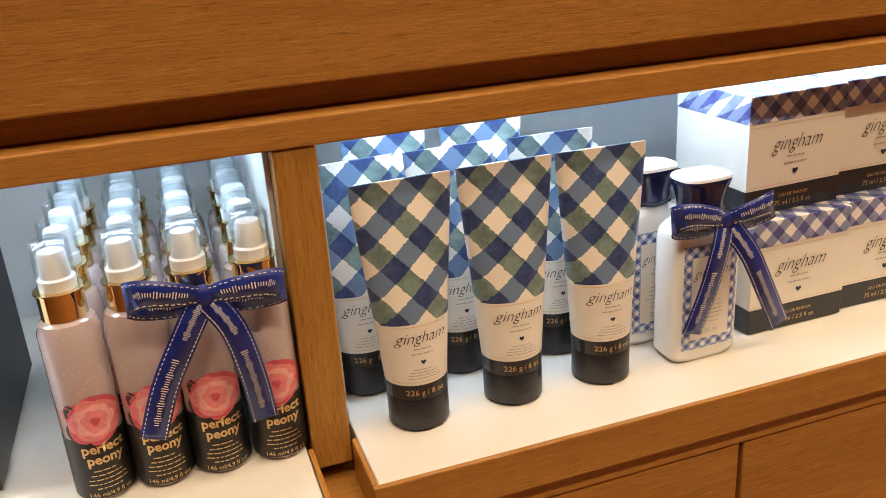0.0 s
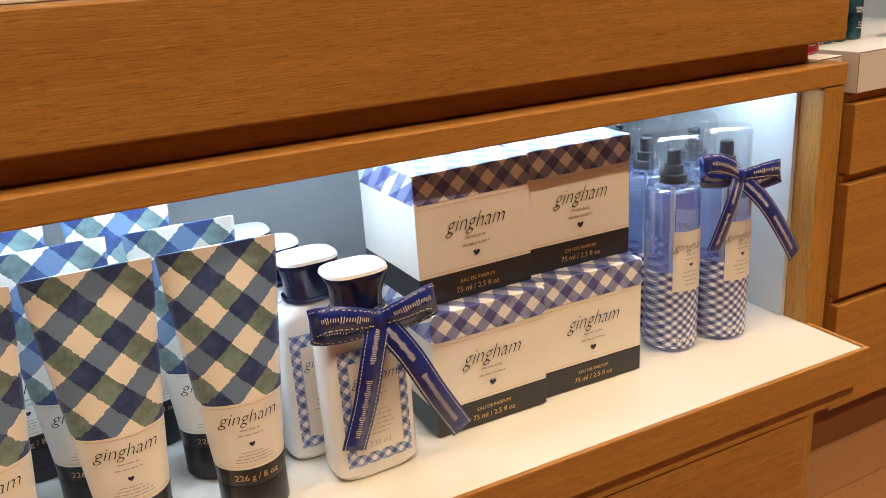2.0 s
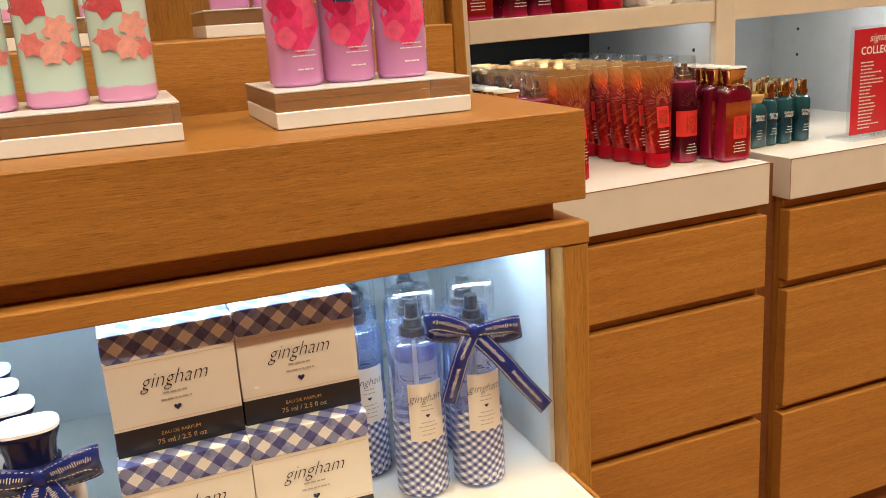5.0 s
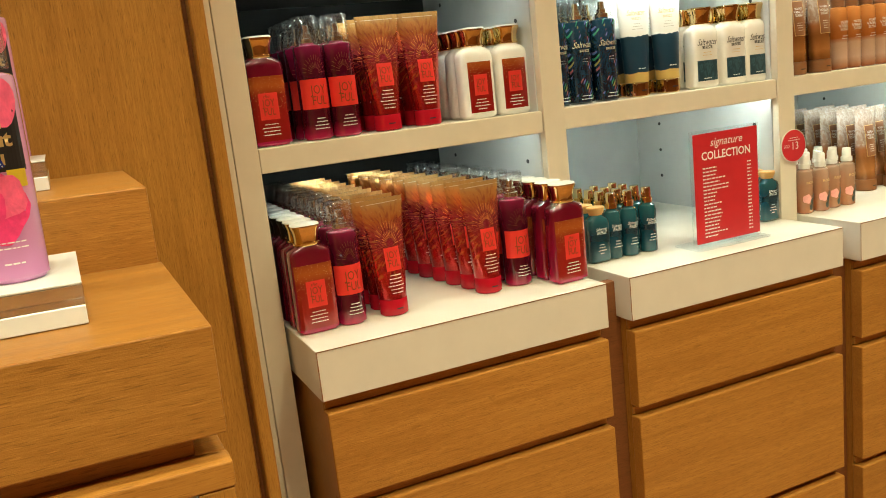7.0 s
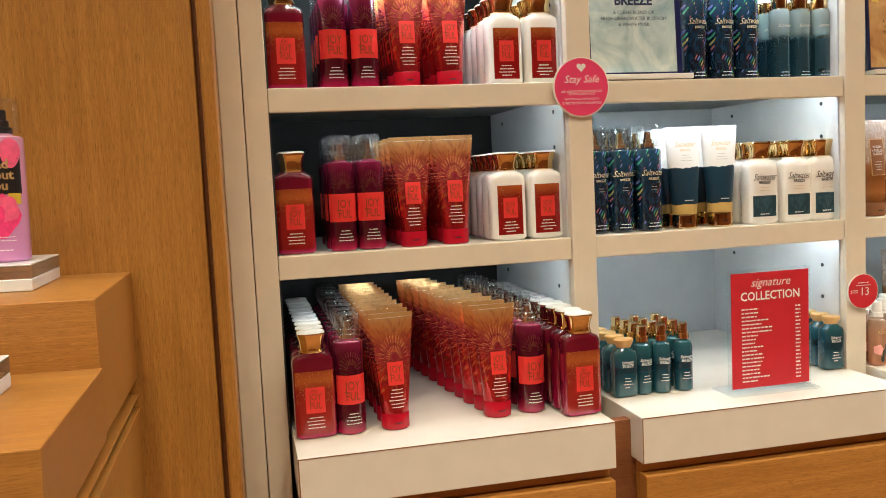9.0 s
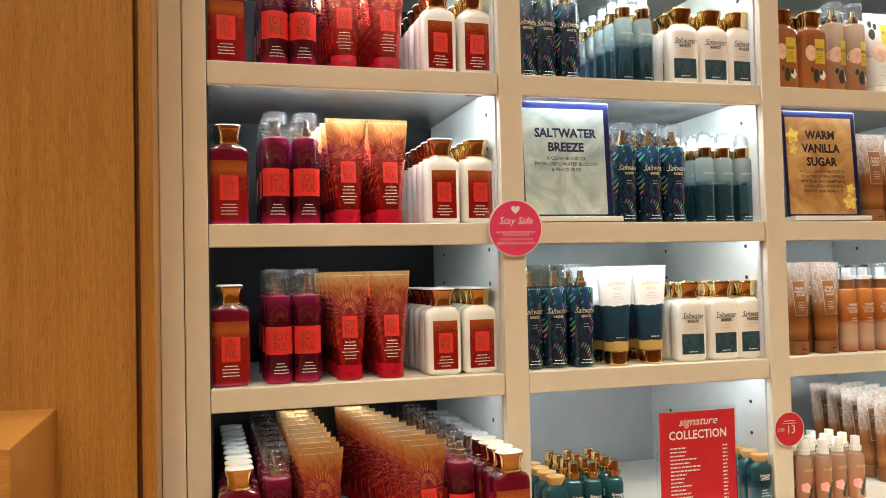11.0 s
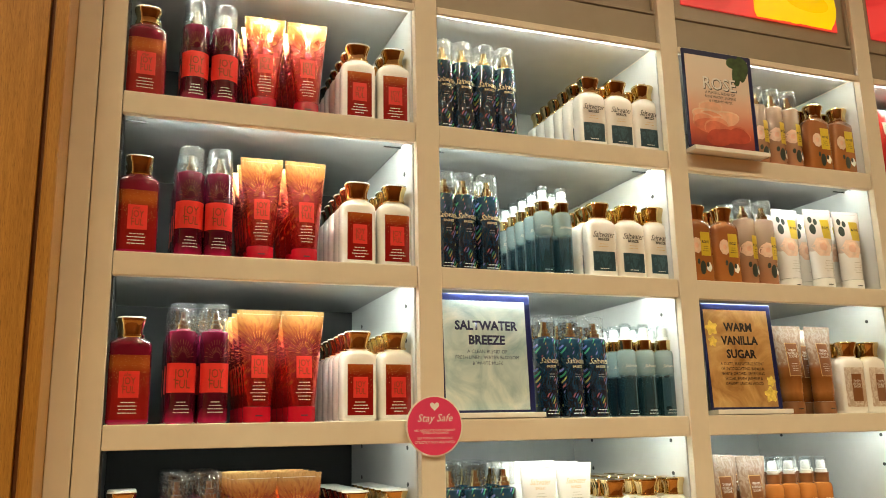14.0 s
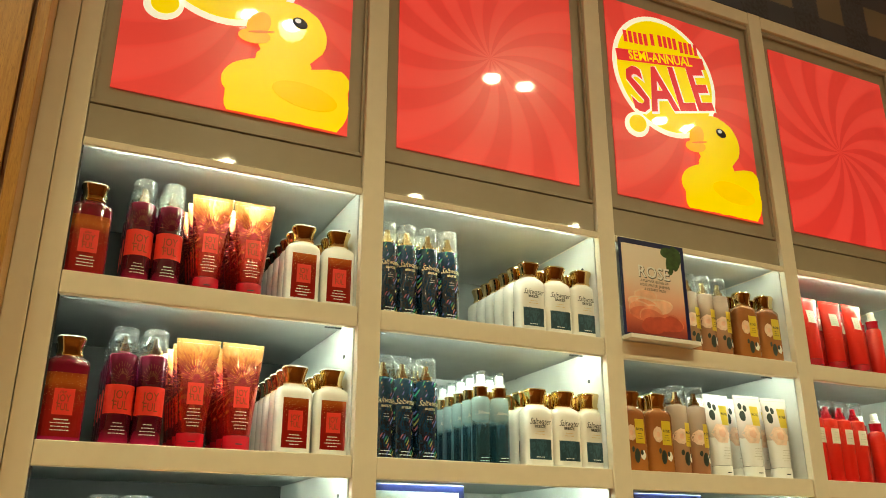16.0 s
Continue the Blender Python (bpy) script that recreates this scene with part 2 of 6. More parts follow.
def drawer_cabinet(k):
    x0 = X0 + 0.0065 + k * PITCH
    x1 = x0 + 0.512
    cab = thing("drawer_cabinet", "honey oak drawer cabinet with grooved drawer fronts", "cabinet", "drawer cabinets", at=(x0, CAB_Y, 0))

    def p(name, a, b, c, d, e, f, mat, label="", bev=0.0025, parent=cab):
        return part(name, cuboid(a - x0, b - x0, c - CAB_Y, d - CAB_Y, e, f, bev), mat, parent, label)
    p("body", x0 + 0.007, x1 - 0.001, CAB_Y + 0.030, 1.79, 0.115, 0.8295, M_OAK_Z)
    p("plinth", x0 + 0.016, x1 - 0.01, CAB_Y + 0.075, 1.78, 0.0, 0.1145, M_DARK, "dark recessed plinth")
    for za, zb in ((0.666, 0.8085), (0.3985, 0.646), (0.129, 0.380)):
        p("drawer_front", x0 + 0.005, x1, CAB_Y + 0.003, CAB_Y + 0.0295, za, zb, M_OAK_X)
        # the finger groove under the drawer above
        p("groove_strip", x0 + 0.007, x1 - 0.002, CAB_Y + 0.022, CAB_Y + 0.0295, zb + 0.001, zb + 0.0165, M_OAK_X)
    p("worktop", x0 - 0.001, x1, CAB_Y, BACK - 0.002, 0.8305, CAB_TOP, M_TOPLAM, "cream laminate worktop", 0.0012)
    p("edge_line", x0 - 0.001, x1, CAB_Y - 0.0005, CAB_Y - 0.0001, CAB_TOP - 0.0022, CAB_TOP - 0.0008, M_OAK_DARK, "dark joint line", 0)
    p("edge_line", x0 - 0.001, x0 + 0.0005, CAB_Y - 0.0005, CAB_Y - 0.0001, 0.832, CAB_TOP - 0.003, M_OAK_DARK, "dark joint line", 0)
    return cab


for k in range(NBAYS):
    drawer_cabinet(k)
# Added strip behind the cabinet gaps, darkened to read as shade.
filler = structure("trim_cabinet_gap", cuboid(X0 + 0.50, X0 + NBAYS * PITCH, 1.225, 1.245, 0.0, 0.895), M_OAK_DARK, "strips in the cabinet gaps, darkened as shade", "trim")

# ---- ceiling downlights, with an added rear row as fill ----
for i, (lx, ly) in enumerate(DOWNLIGHTS):
    lamp = thing("downlight", "recessed round ceiling downlight, rear row added as fill", "ceiling light", "ceiling downlights", at=(lx, ly, CEIL))
    bm = bmesh.new()
    bmesh.ops.create_cone(bm, cap_ends=True, segments=32, radius1=0.07, radius2=0.075, depth=0.02, matrix=Matrix.Translation((0, 0, -0.01)))
    part("trim_ring", bm, M_PAINT, lamp)
    bm = bmesh.new()
    bmesh.ops.create_cone(bm, cap_ends=True, segments=32, radius1=0.032, radius2=0.032, depth=0.006, matrix=Matrix.Translation((0, 0, -0.0235)))
    part("lens", bm, M_LAMP, lamp, "glowing warm lens")
    data = bpy.data.lights.new("downlight_beam", "SPOT")
    data.energy, data.color, data.shadow_soft_size = (DOWNLIGHT_WATTS if ly > 0 else FILL_ROW_WATTS * (0.72 if lx < 1 else 0.96)), WARM, 0.05
    data.spot_size, data.spot_blend = radians(120), 0.8
    beam = new("downlight_beam", data)
    beam.parent = lamp
    beam.location = (0, 0, -0.035)

# ---- stepped display table ----
TX1, TX0, TRAY = 0.950, -1.30, 0.788
RAIL_Y, RAIL_TOP, RAIL_LOW, TRAY_Y = 0.595, 1.0335, 1.0140, 0.528
TIER1, TIER2 = 1.1325, 1.2080
NICHE_BACK, DIV0, DIV1, END0 = 0.965, 0.142, 0.171, 0.923
table = thing("display_table", "stepped oak display table with lit niches below", "display table", at=(0, RAIL_Y, 0))


def tp(name, a, b, c, d, e, f, mat, label="", bev=0.0015):
    return part(name, cuboid(a, b, c - RAIL_Y, d - RAIL_Y, e, f, bev), mat, table, label)


tp("top_tier", TX0, TX1, 0.600, 0.8875, 1.0530, TIER1, M_OAK_X)
tp("second_tier", TX0, TX1 - 0.003, 0.888, PANEL_Y - 0.002, 1.0545, TIER2, M_OAK_X)
tp("shadow_gap", TX0, TX1 - 0.022, 0.620, PANEL_Y - 0.005, RAIL_TOP + 0.0003, 1.0528, M_OAK_X)
tp("top_rail", TX0, TX1, RAIL_Y, RAIL_Y + 0.024, RAIL_LOW, RAIL_TOP, M_OAK_X)
tp("sub_top", TX0, TX1 - 0.001, RAIL_Y + 0.0245, PANEL_Y - 0.006, RAIL_TOP - 0.0028, RAIL_TOP, M_OAK_X)
tp("end_panel", END0, TX1 - 0.001, RAIL_Y + 0.001, PANEL_Y - 0.006, 0.0, RAIL_LOW - 0.0005, M_OAK_Z)
tp("divider", DIV0, DIV1, RAIL_Y + 0.002, NICHE_BACK, TRAY - 0.02, RAIL_LOW - 0.0005, M_OAK_Z)
tp("niche_back", TX0, END0 - 0.0005, NICHE_BACK, NICHE_BACK + 0.02, 0.734, 1.0260, M_WHITE, "white niche back panel")
tp("niche_ceiling", DIV1 + 0.0005, END0 - 0.0005, RAIL_Y + 0.025, NICHE_BACK - 0.001, 1.0265, 1.0303, M_WHITE, "white niche ceiling", 0)
tp("niche_ceiling", TX0, DIV0 - 0.0005, RAIL_Y + 0.025, NICHE_BACK - 0.001, 1.0265, 1.0303, M_WHITE, "white niche ceiling", 0)
tp("niche_lining", END0 - 0.005, END0 - 0.0005, RAIL_Y + 0.026, NICHE_BACK - 0.001, TRAY + 0.001, 1.0260, M_WHITE, "white lining", 0)
tp("niche_lining", DIV1 + 0.0005, DIV1 + 0.004, RAIL_Y + 0.022, NICHE_BACK - 0.001, TRAY + 0.001, 1.0260, M_WHITE, "white lining", 0)
tp("niche_lining", DIV0 - 0.004, DIV0 - 0.0005, RAIL_Y + 0.022, NICHE_BACK - 0.001, TRAY + 0.001, 1.0260, M_WHITE, "white lining", 0)
for xa, xb in ((DIV1, 0.928), (TX0, DIV0)):
    tp("tray", xa + 0.0045, xb - 0.0045, TRAY_Y + 0.005, NICHE_BACK - 0.001, TRAY - 0.02, TRAY, M_TOPLAM, "white laminate shelf tray")
    tp("tray_edge", xa, xb, TRAY_Y, TRAY_Y + 0.0047, TRAY - 0.034, TRAY + 0.001, M_OAK_X, "oak edging", 0.001)
    tp("led_strip", xa + 0.02, min(xb - 0.02, 0.908), RAIL_Y + 0.062, RAIL_Y + 0.080, 1.0220, 1.0260, M_LED_NICHE, "cool white light strip", 0)
for xe in (0.924, DIV1, DIV0 - 0.004):
    tp("tray_edge", xe, xe + 0.004, TRAY_Y + 0.005, RAIL_Y, TRAY - 0.034, TRAY + 0.001, M_OAK_Y, "oak edging", 0.001)
tp("tray_rail", TX0, END0 - 0.0005, TRAY_Y + 0.008, NICHE_BACK - 0.001, 0.735, TRAY - 0.0345, M_OAK_X)
for xa in (0.481, 0.091, -0.299, -0.689, -1.079):
    tp("door", xa, xa + 0.386, TRAY_Y + 0.010, TRAY_Y + 0.028, 0.09, 0.734, M_OAK_X)
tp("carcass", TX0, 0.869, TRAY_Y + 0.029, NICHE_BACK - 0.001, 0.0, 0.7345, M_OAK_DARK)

# ---- goods: materials ----
def coated(b, rough=0.25, coat=0.5):
    b.inputs["Roughness"].default_value = rough
    b.inputs["Coat Weight"].default_value = coat
    b.inputs["Coat Roughness"].default_value = 0.06


def axis_of(nt, i):
    tc = nt.nodes.new("ShaderNodeTexCoord")
    sp = nt.nodes.new("ShaderNodeSeparateXYZ")
    link(nt, tc.outputs["Object"], sp.inputs[0])
    return sp.outputs[i]


def graded(name, height, stops, rough=0.25, coat=0.5, sparkle=None, metal=0.0, clear=0.0, swirl=None, swirl_from=0.0, wavy=False, rays=None, foil=None):
    """Packaging printed in colours that change up its height, with optional specks or marbling."""
    m, nt, b = node_material(name)
    f = math_node(nt, "DIVIDE", axis_of(nt, 2), height)
    f = math_node(nt, "ADD", f, math_node(nt, "MULTIPLY", math_node(nt, "SUBTRACT", noise_node(nt, coords(nt), 60, 3), 0.5), 0.05))
    col = ramp(nt, f, stops)
    if swirl:
        sw = ramp(nt, noise_node(nt, coords(nt, (1, 1, 0.6)), 45, 4, 0.6, 2.5), [(0.46, (0, 0, 0)), (0.56, (0.7, 0.7, 0.7)), (0.62, (0, 0, 0))])
        if swirl_from:
            sw = math_node(nt, "MULTIPLY", sw, ramp(nt, f, [(swirl_from - 0.04, (0, 0, 0)), (swirl_from, (1, 1, 1))]))
        col = mix(nt, sw, col, swirl)
    if rays:
        # streaks that burst from a point on the front
        z0, ink, deep = rays
        dx, dz = axis_of(nt, 0), math_node(nt, "SUBTRACT", axis_of(nt, 2), z0)
        ang = math_node(nt, "ARCTAN2", dz, dx)
        r = math_node(nt, "SQRT", math_node(nt, "ADD", math_node(nt, "MULTIPLY", dx, dx), math_node(nt, "MULTIPLY", dz, dz)))
        cv = nt.nodes.new("ShaderNodeCombineXYZ")
        link(nt, math_node(nt, "MULTIPLY", ang, 7.0), cv.inputs[0])
        link(nt, math_node(nt, "MULTIPLY", r, 40.0), cv.inputs[1])
        st = noise_node(nt, cv.outputs[0], 1.5, 1, 0.5)
        near = ramp(nt, math_node(nt, "MULTIPLY", r, 10.0), [(0.03, (0, 0, 0)), (0.10, (1, 1, 1)), (0.5, (0.8, 0.8, 0.8)), (0.8, (0.1, 0.1, 0.1))])
        col = mix(nt, math_node(nt, "MULTIPLY", ramp(nt, st, [(0.38, (0.45, 0.45, 0.45)), (0.48, (0, 0, 0))]), near), col, deep)
        col = mix(nt, math_node(nt, "MULTIPLY", ramp(nt, st, [(0.56, (0, 0, 0)), (0.66, (0.5, 0.5, 0.5))]), near), col, ink)
    if foil:
        # slanting slashes of rainbow foil, in loose clusters
        fx, fz = axis_of(nt, 0), axis_of(nt, 2)
        across = math_node(nt, "SUBTRACT", math_node(nt, "MULTIPLY", fx, 0.88), math_node(nt, "MULTIPLY", fz, 0.47))
        slash = math_node(nt, "GREATER_THAN", math_node(nt, "FRACT", math_node(nt, "DIVIDE", across, 0.0052)), 0.56)
        cluster = ramp(nt, noise_node(nt, coords(nt, (1, 1, 0.75)), 62, 1, 0.4), [(0.57, (0, 0, 0)), (0.61, (1, 1, 1))])
        hues = ramp(nt, math_node(nt, "FRACT", math_node(nt, "DIVIDE", across, 0.0208)), [(0.0, (0.08, 0.45, 0.55)), (0.25, (0.10, 0.50, 0.15)), (0.5, (0.75, 0.55, 0.10)), (0.7, (0.65, 0.14, 0.18)), (1.0, (0.12, 0.25, 0.65))])
        col = mix(nt, math_node(nt, "MULTIPLY", math_node(nt, "MULTIPLY", slash, cluster), foil), col, hues)
    if sparkle:
        v = nt.nodes.new("ShaderNodeTexVoronoi")
        v.inputs["Scale"].default_value = 300
        link(nt, coords(nt), v.inputs["Vector"])
        dots = ramp(nt, v.outputs["Distance"], [(0.13, (1, 1, 1)), (0.22, (0, 0, 0))])
        zone = ramp(nt, f, [(0.35, (0, 0, 0)), (0.6, (0.75, 0.75, 0.75)), (0.8, (0.6, 0.6, 0.6))])
        col = mix(nt, math_node(nt, "MULTIPLY", dots, zone), col, sparkle)
    link(nt, col, b.inputs["Base Color"])
    b.inputs["Metallic"].default_value = metal
    b.inputs["Transmission Weight"].default_value = clear
    coated(b, rough, coat)
    if wavy:
        bump(nt, b, noise_node(nt, coords(nt, (1, 1, 0.5)), 70, 3), 0.6, 0.004)
    return m


def gingham(name, pitch, pale, mid_a, mid_b, deep, along="x", turn=True, rough=0.35, angle=45):
    """Watercolour check of two crossing stripes."""
    m, nt, b = node_material(name)
    x, z = axis_of(nt, 0), axis_of(nt, 2)
    y = axis_of(nt, 1)
    ca, sa = math.cos(radians(angle)), math.sin(radians(angle))
    wob = math_node(nt, "MULTIPLY", math_node(nt, "SUBTRACT", noise_node(nt, coords(nt), 300, 2), 0.5), 0.10 * pitch)
    if turn:
        u = math_node(nt, "ADD", math_node(nt, "MULTIPLY", x, ca), math_node(nt, "MULTIPLY", z, sa))
        v = math_node(nt, "SUBTRACT", math_node(nt, "MULTIPLY", x, sa), math_node(nt, "MULTIPLY", z, ca))
        if along == "xy":
            u = math_node(nt, "ADD", u, math_node(nt, "MULTIPLY", y, 0.7))
            v = math_node(nt, "SUBTRACT", v, math_node(nt, "MULTIPLY", y, 0.32))
    else:
        u, v = x, z
    u, v = math_node(nt, "ADD", u, wob), math_node(nt, "ADD", v, wob)

    def stripe(c):
        w = math_node(nt, "FRACT", math_node(nt, "ADD", math_node(nt, "DIVIDE", c, pitch), 10.25))
        return math_node(nt, "GREATER_THAN", w, 0.5)
    su, sv = stripe(u), stripe(v)
    wash = noise_node(nt, coords(nt), 90, 4, 0.6)
    deep2 = ramp(nt, wash, [(0.35, deep), (0.75, tuple(min(1, c * 1.9 + 0.03) for c in deep))])
    mid2 = ramp(nt, wash, [(0.3, tuple(c * 0.6 for c in mid_a)), (0.7, tuple(min(1, c * 1.4) for c in mid_a))])
    row0 = mix(nt, su, pale, mid2)
    row1 = mix(nt, su, mid_b, deep2)
    link(nt, mix(nt, sv, row0, row1), b.inputs["Base Color"])
    coated(b, rough, 0.25)
    return m


LIGHTBOX = 0.55


def backlit(nt, b):
    """The posters are light boxes: their print glows in its own colour."""
    link(nt, b.inputs["Base Color"].links[0].from_socket, b.inputs["Emission Color"])
    b.inputs["Emission Strength"].default_value = LIGHTBOX


def swirl_print(name, a, c, arms=16, twist=14.0):
    """Red print with curved rays round its middle, behind gloss."""
    m, nt, b = node_material(name)
    x, z = axis_of(nt, 0), axis_of(nt, 2)
    ang = math_node(nt, "ARCTAN2", z, x)
    r = math_node(nt, "SQRT", math_node(nt, "ADD", math_node(nt, "MULTIPLY", x, x), math_node(nt, "MULTIPLY", z, z)))
    s = math_node(nt, "SINE", math_node(nt, "ADD", math_node(nt, "MULTIPLY", ang, arms), math_node(nt, "MULTIPLY", r, twist)))
    link(nt, ramp(nt, math_node(nt, "ADD", math_node(nt, "MULTIPLY", s, 0.5), 0.5), [(0.35, a), (0.65, c)]), b.inputs["Base Color"])
    coated(b, 0.3, 0.8)
    b.inputs["Coat Roughness"].default_value = 0.03
    backlit(nt, b)
    return m


def picture(name, stops, scale, distort):
    """Soft clouded picture print on card."""
    m, nt, b = node_material(name)
    link(nt, ramp(nt, noise_node(nt, coords(nt), scale, 5, 0.6, distort), stops), b.inputs["Base Color"])
    coated(b, 0.3, 0.4)
    return m


CREAM_INK, NAVY_INK = (0.80, 0.72, 0.62), (0.012, 0.018, 0.07)
M_GOLD = plain("gold_metal", (0.80, 0.60, 0.30), 0.05, 1.0, 0.04, 30, 0)
M_SILVER = plain("steel_pump", (0.70, 0.66, 0.60), 0.18, 1.0, 0.03, 30, 0)
M_BLACKCAP = plain("black_plastic", (0.022, 0.022, 0.026), 0.28, 0, 0.1)
M_NAVYCAP = plain("navy_plastic", (0.012, 0.014, 0.05), 0.10, 0, 0.1, 40, 0)
M_CAPWHITE = plain("white_plastic", (0.82, 0.80, 0.76), 0.3, 0, 0.02)
M_BOTTLEWHITE = plain("white_bottle", (0.84, 0.81, 0.76), 0.22, 0, 0.02, 40, 0)
M_LABELCREAM = plain("cream_label", (0.82, 0.75, 0.65), 0.5, 0, 0.02)


def clear_film(name, tint, gloss=0.03):
    """Thin clear plastic: see-through, with a gloss that grows towards its edges."""
    m, nt, b = node_material(name)
    nt.nodes.remove(b)
    see, haze, dim, shine, both, edge = (nt.nodes.new("ShaderNode" + n) for n in ("BsdfTransparent", "BsdfTranslucent", "MixShader", "BsdfGlossy", "MixShader", "LayerWeight"))
    see.inputs["Color"].default_value = (*tint, 1)
    haze.inputs["Color"].default_value = (0.9, 0.92, 0.94, 1)
    dim.inputs[0].default_value = 0.012
    shine.inputs["Roughness"].default_value = gloss
    edge.inputs["Blend"].default_value = 0.25
    link(nt, see.outputs[0], dim.inputs[1])
    link(nt, haze.outputs[0], dim.inputs[2])
    link(nt, math_node(nt, "ADD", math_node(nt, "MULTIPLY", edge.outputs["Facing"], 0.34), 0.025), both.inputs[0])
    link(nt, dim.outputs[0], both.inputs[1])
    link(nt, shine.outputs[0], both.inputs[2])
    link(nt, both.outputs[0], [n for n in nt.nodes if n.type == "OUTPUT_MATERIAL"][0].inputs["Surface"])
    return m


M_CLEAR = clear_film("clear_plastic", (0.985, 0.99, 0.99))
M_MILKY = clear_film("milky_plastic", (0.95, 0.97, 0.98), 0.15)
M_ACRYLIC = glass("clear_acrylic", (0.98, 1, 1), 0.0, 1.49)
M_BLOCK = glass("cloudy_acrylic", (0.93, 0.94, 0.95), 0.04, 1.45, 0.95)
M_RISER_WHITE = plain("riser_white_acrylic", (0.84, 0.87, 0.90), 0.25, 0, 0.02, 30, 0)
M_INK_PALE = plain("pale_gold_ink", (0.80, 0.68, 0.42), 0.3, 0.4, 0.05, 40, 0)
M_INK_BLACK = plain("black_ink", (0.012, 0.012, 0.015), 0.5, 0, 0.1, 40, 0)
M_INK_GOLD = plain("gold_ink", (0.72, 0.50, 0.22), 0.3, 0.6, 0.05, 40, 0)
M_INK_FLAME = plain("flame_ink", (0.85, 0.36, 0.10), 0.25, 0.4, 0.05, 40, 0)
M_INK_BRONZE = plain("bronze_ink", (0.20, 0.075, 0.022), 0.3, 0.3, 0.05, 40, 0)
M_INK_WHITE = plain("white_ink", (0.85, 0.83, 0.80), 0.5, 0, 0.02, 40, 0)
M_INK_NAVY = plain("navy_ink", NAVY_INK, 0.5, 0, 0.1, 40, 0)
M_INK_GREY = plain("grey_ink", (0.45, 0.40, 0.34), 0.5, 0, 0.05, 40, 0)
M_RED_LABEL = plain("red_label", (0.76, 0.040, 0.034), 0.35, 0, 0.06)
M_ORANGE_LABEL = graded("sparkling_red_label", 0.12, [(0.10, (0.30, 0.010, 0.012)), (0.42, (0.32, 0.012, 0.011)), (0.66, (0.30, 0.022, 0.012)), (0.80, (0.46, 0.11, 0.022)), (0.95, (0.30, 0.050, 0.016))], 0.20, 0.8, (1.0, 0.66, 0.28), 0.22)
M_PLUM = graded("plum_bottle", 0.155, [(0.0, (0.44, 0.010, 0.075)), (0.08, (0.22, 0.006, 0.034)), (0.16, (0.070, 0.003, 0.012)), (0.6, (0.050, 0.002, 0.010)), (0.85, (0.085, 0.003, 0.018)), (0.97, (0.16, 0.010, 0.04)), (1.0, (0.30, 0.06, 0.12))], 0.06, 0.7)
M_GEL_RED = graded("crimson_gel", 0.15, [(0.0, (0.55, 0.012, 0.12)), (0.07, (0.34, 0.006, 0.045)), (0.5, (0.22, 0.004, 0.030)), (0.82, (0.15, 0.004, 0.018)), (1.0, (0.10, 0.006, 0.012))], 0.05, 1.0, None, 0.0, 0.15)
M_TUBE_RED = graded("gold_and_red_tube", 0.191, [(0.14, (0.46, 0.006, 0.014)), (0.36, (0.54, 0.016, 0.018)), (0.52, (0.56, 0.045, 0.036)), (0.64, (0.50, 0.045, 0.085)), (0.72, (0.56, 0.075, 0.080)), (0.82, (0.76, 0.22, 0.065)), (0.92, (0.88, 0.42, 0.13)), (0.965, (0.94, 0.58, 0.23))], 0.19, 1.0, (1.0, 0.55, 0.20), 0.68, wavy=True, rays=(0.118, (0.92, 0.44, 0.13), (0.30, 0.008, 0.055)))
M_TUBECAP_RED = plain("red_cap", (0.42, 0.006, 0.02), 0.15, 0, 0.05, 40, 0)
M_TEAL_MIST = graded("dark_blue_bottle", 0.155, [(0.0, (0.003, 0.012, 0.032)), (0.6, (0.004, 0.018, 0.042)), (1.0, (0.010, 0.045, 0.075))], 0.10, 1.0, None, 0, 0, (0.016, 0.050, 0.085), foil=0.6)
M_TEAL_TUBE = graded("white_over_blue_tube", 0.191, [(0.235, (0.55, 0.38, 0.12)), (0.236, (0.007, 0.032, 0.060)), (0.60, (0.010, 0.042, 0.070)), (0.601, (0.82, 0.80, 0.74)), (1.0, (0.84, 0.82, 0.78))], 0.3, 0.4)
M_TEAL_LABEL = graded("blue_label", 0.06, [(0.0, (0.010, 0.035, 0.055)), (1.0, (0.015, 0.05, 0.07))], 0.4, 0.2, None, 0, 0, (0.05, 0.12, 0.16))
M_TEAL_MINI = graded("teal_liquid", 0.10, [(0.0, (0.02, 0.10, 0.13)), (0.5, (0.006, 0.040, 0.065)), (1.0, (0.03, 0.13, 0.15))], 0.1, 0.9, None, 0, 0.15)
M_CORK = plain("tan_cap", (0.60, 0.36, 0.12), 0.35, 0, 0.05)
M_SPRAY_CLEAR = graded("clear_over_blue_spray", 0.134, [(0.56, (0.025, 0.09, 0.13)), (0.60, (0.16, 0.30, 0.34)), (0.66, (0.36, 0.50, 0.52)), (1.0, (0.48, 0.62, 0.63))], 0.06, 1.0, (0.85, 0.92, 0.92), 0, 0.55)
M_GING_TUBE = gingham("check_tube_print", 0.0300, (0.88, 0.81, 0.70), (0.17, 0.24, 0.22), (0.15, 0.23, 0.36), (0.016, 0.036, 0.11), "x", True, 0.35, 41)
M_GING_BOX = gingham("check_box_print", 0.0185, (0.84, 0.80, 0.76), (0.25, 0.28, 0.46), (0.25, 0.28, 0.46), (0.045, 0.05, 0.17), "xy")
M_GING_MIST = gingham("check_bottle_print", 0.0060, (0.80, 0.80, 0.84), (0.28, 0.31, 0.48), (0.28, 0.31, 0.48), (0.03, 0.04, 0.16))
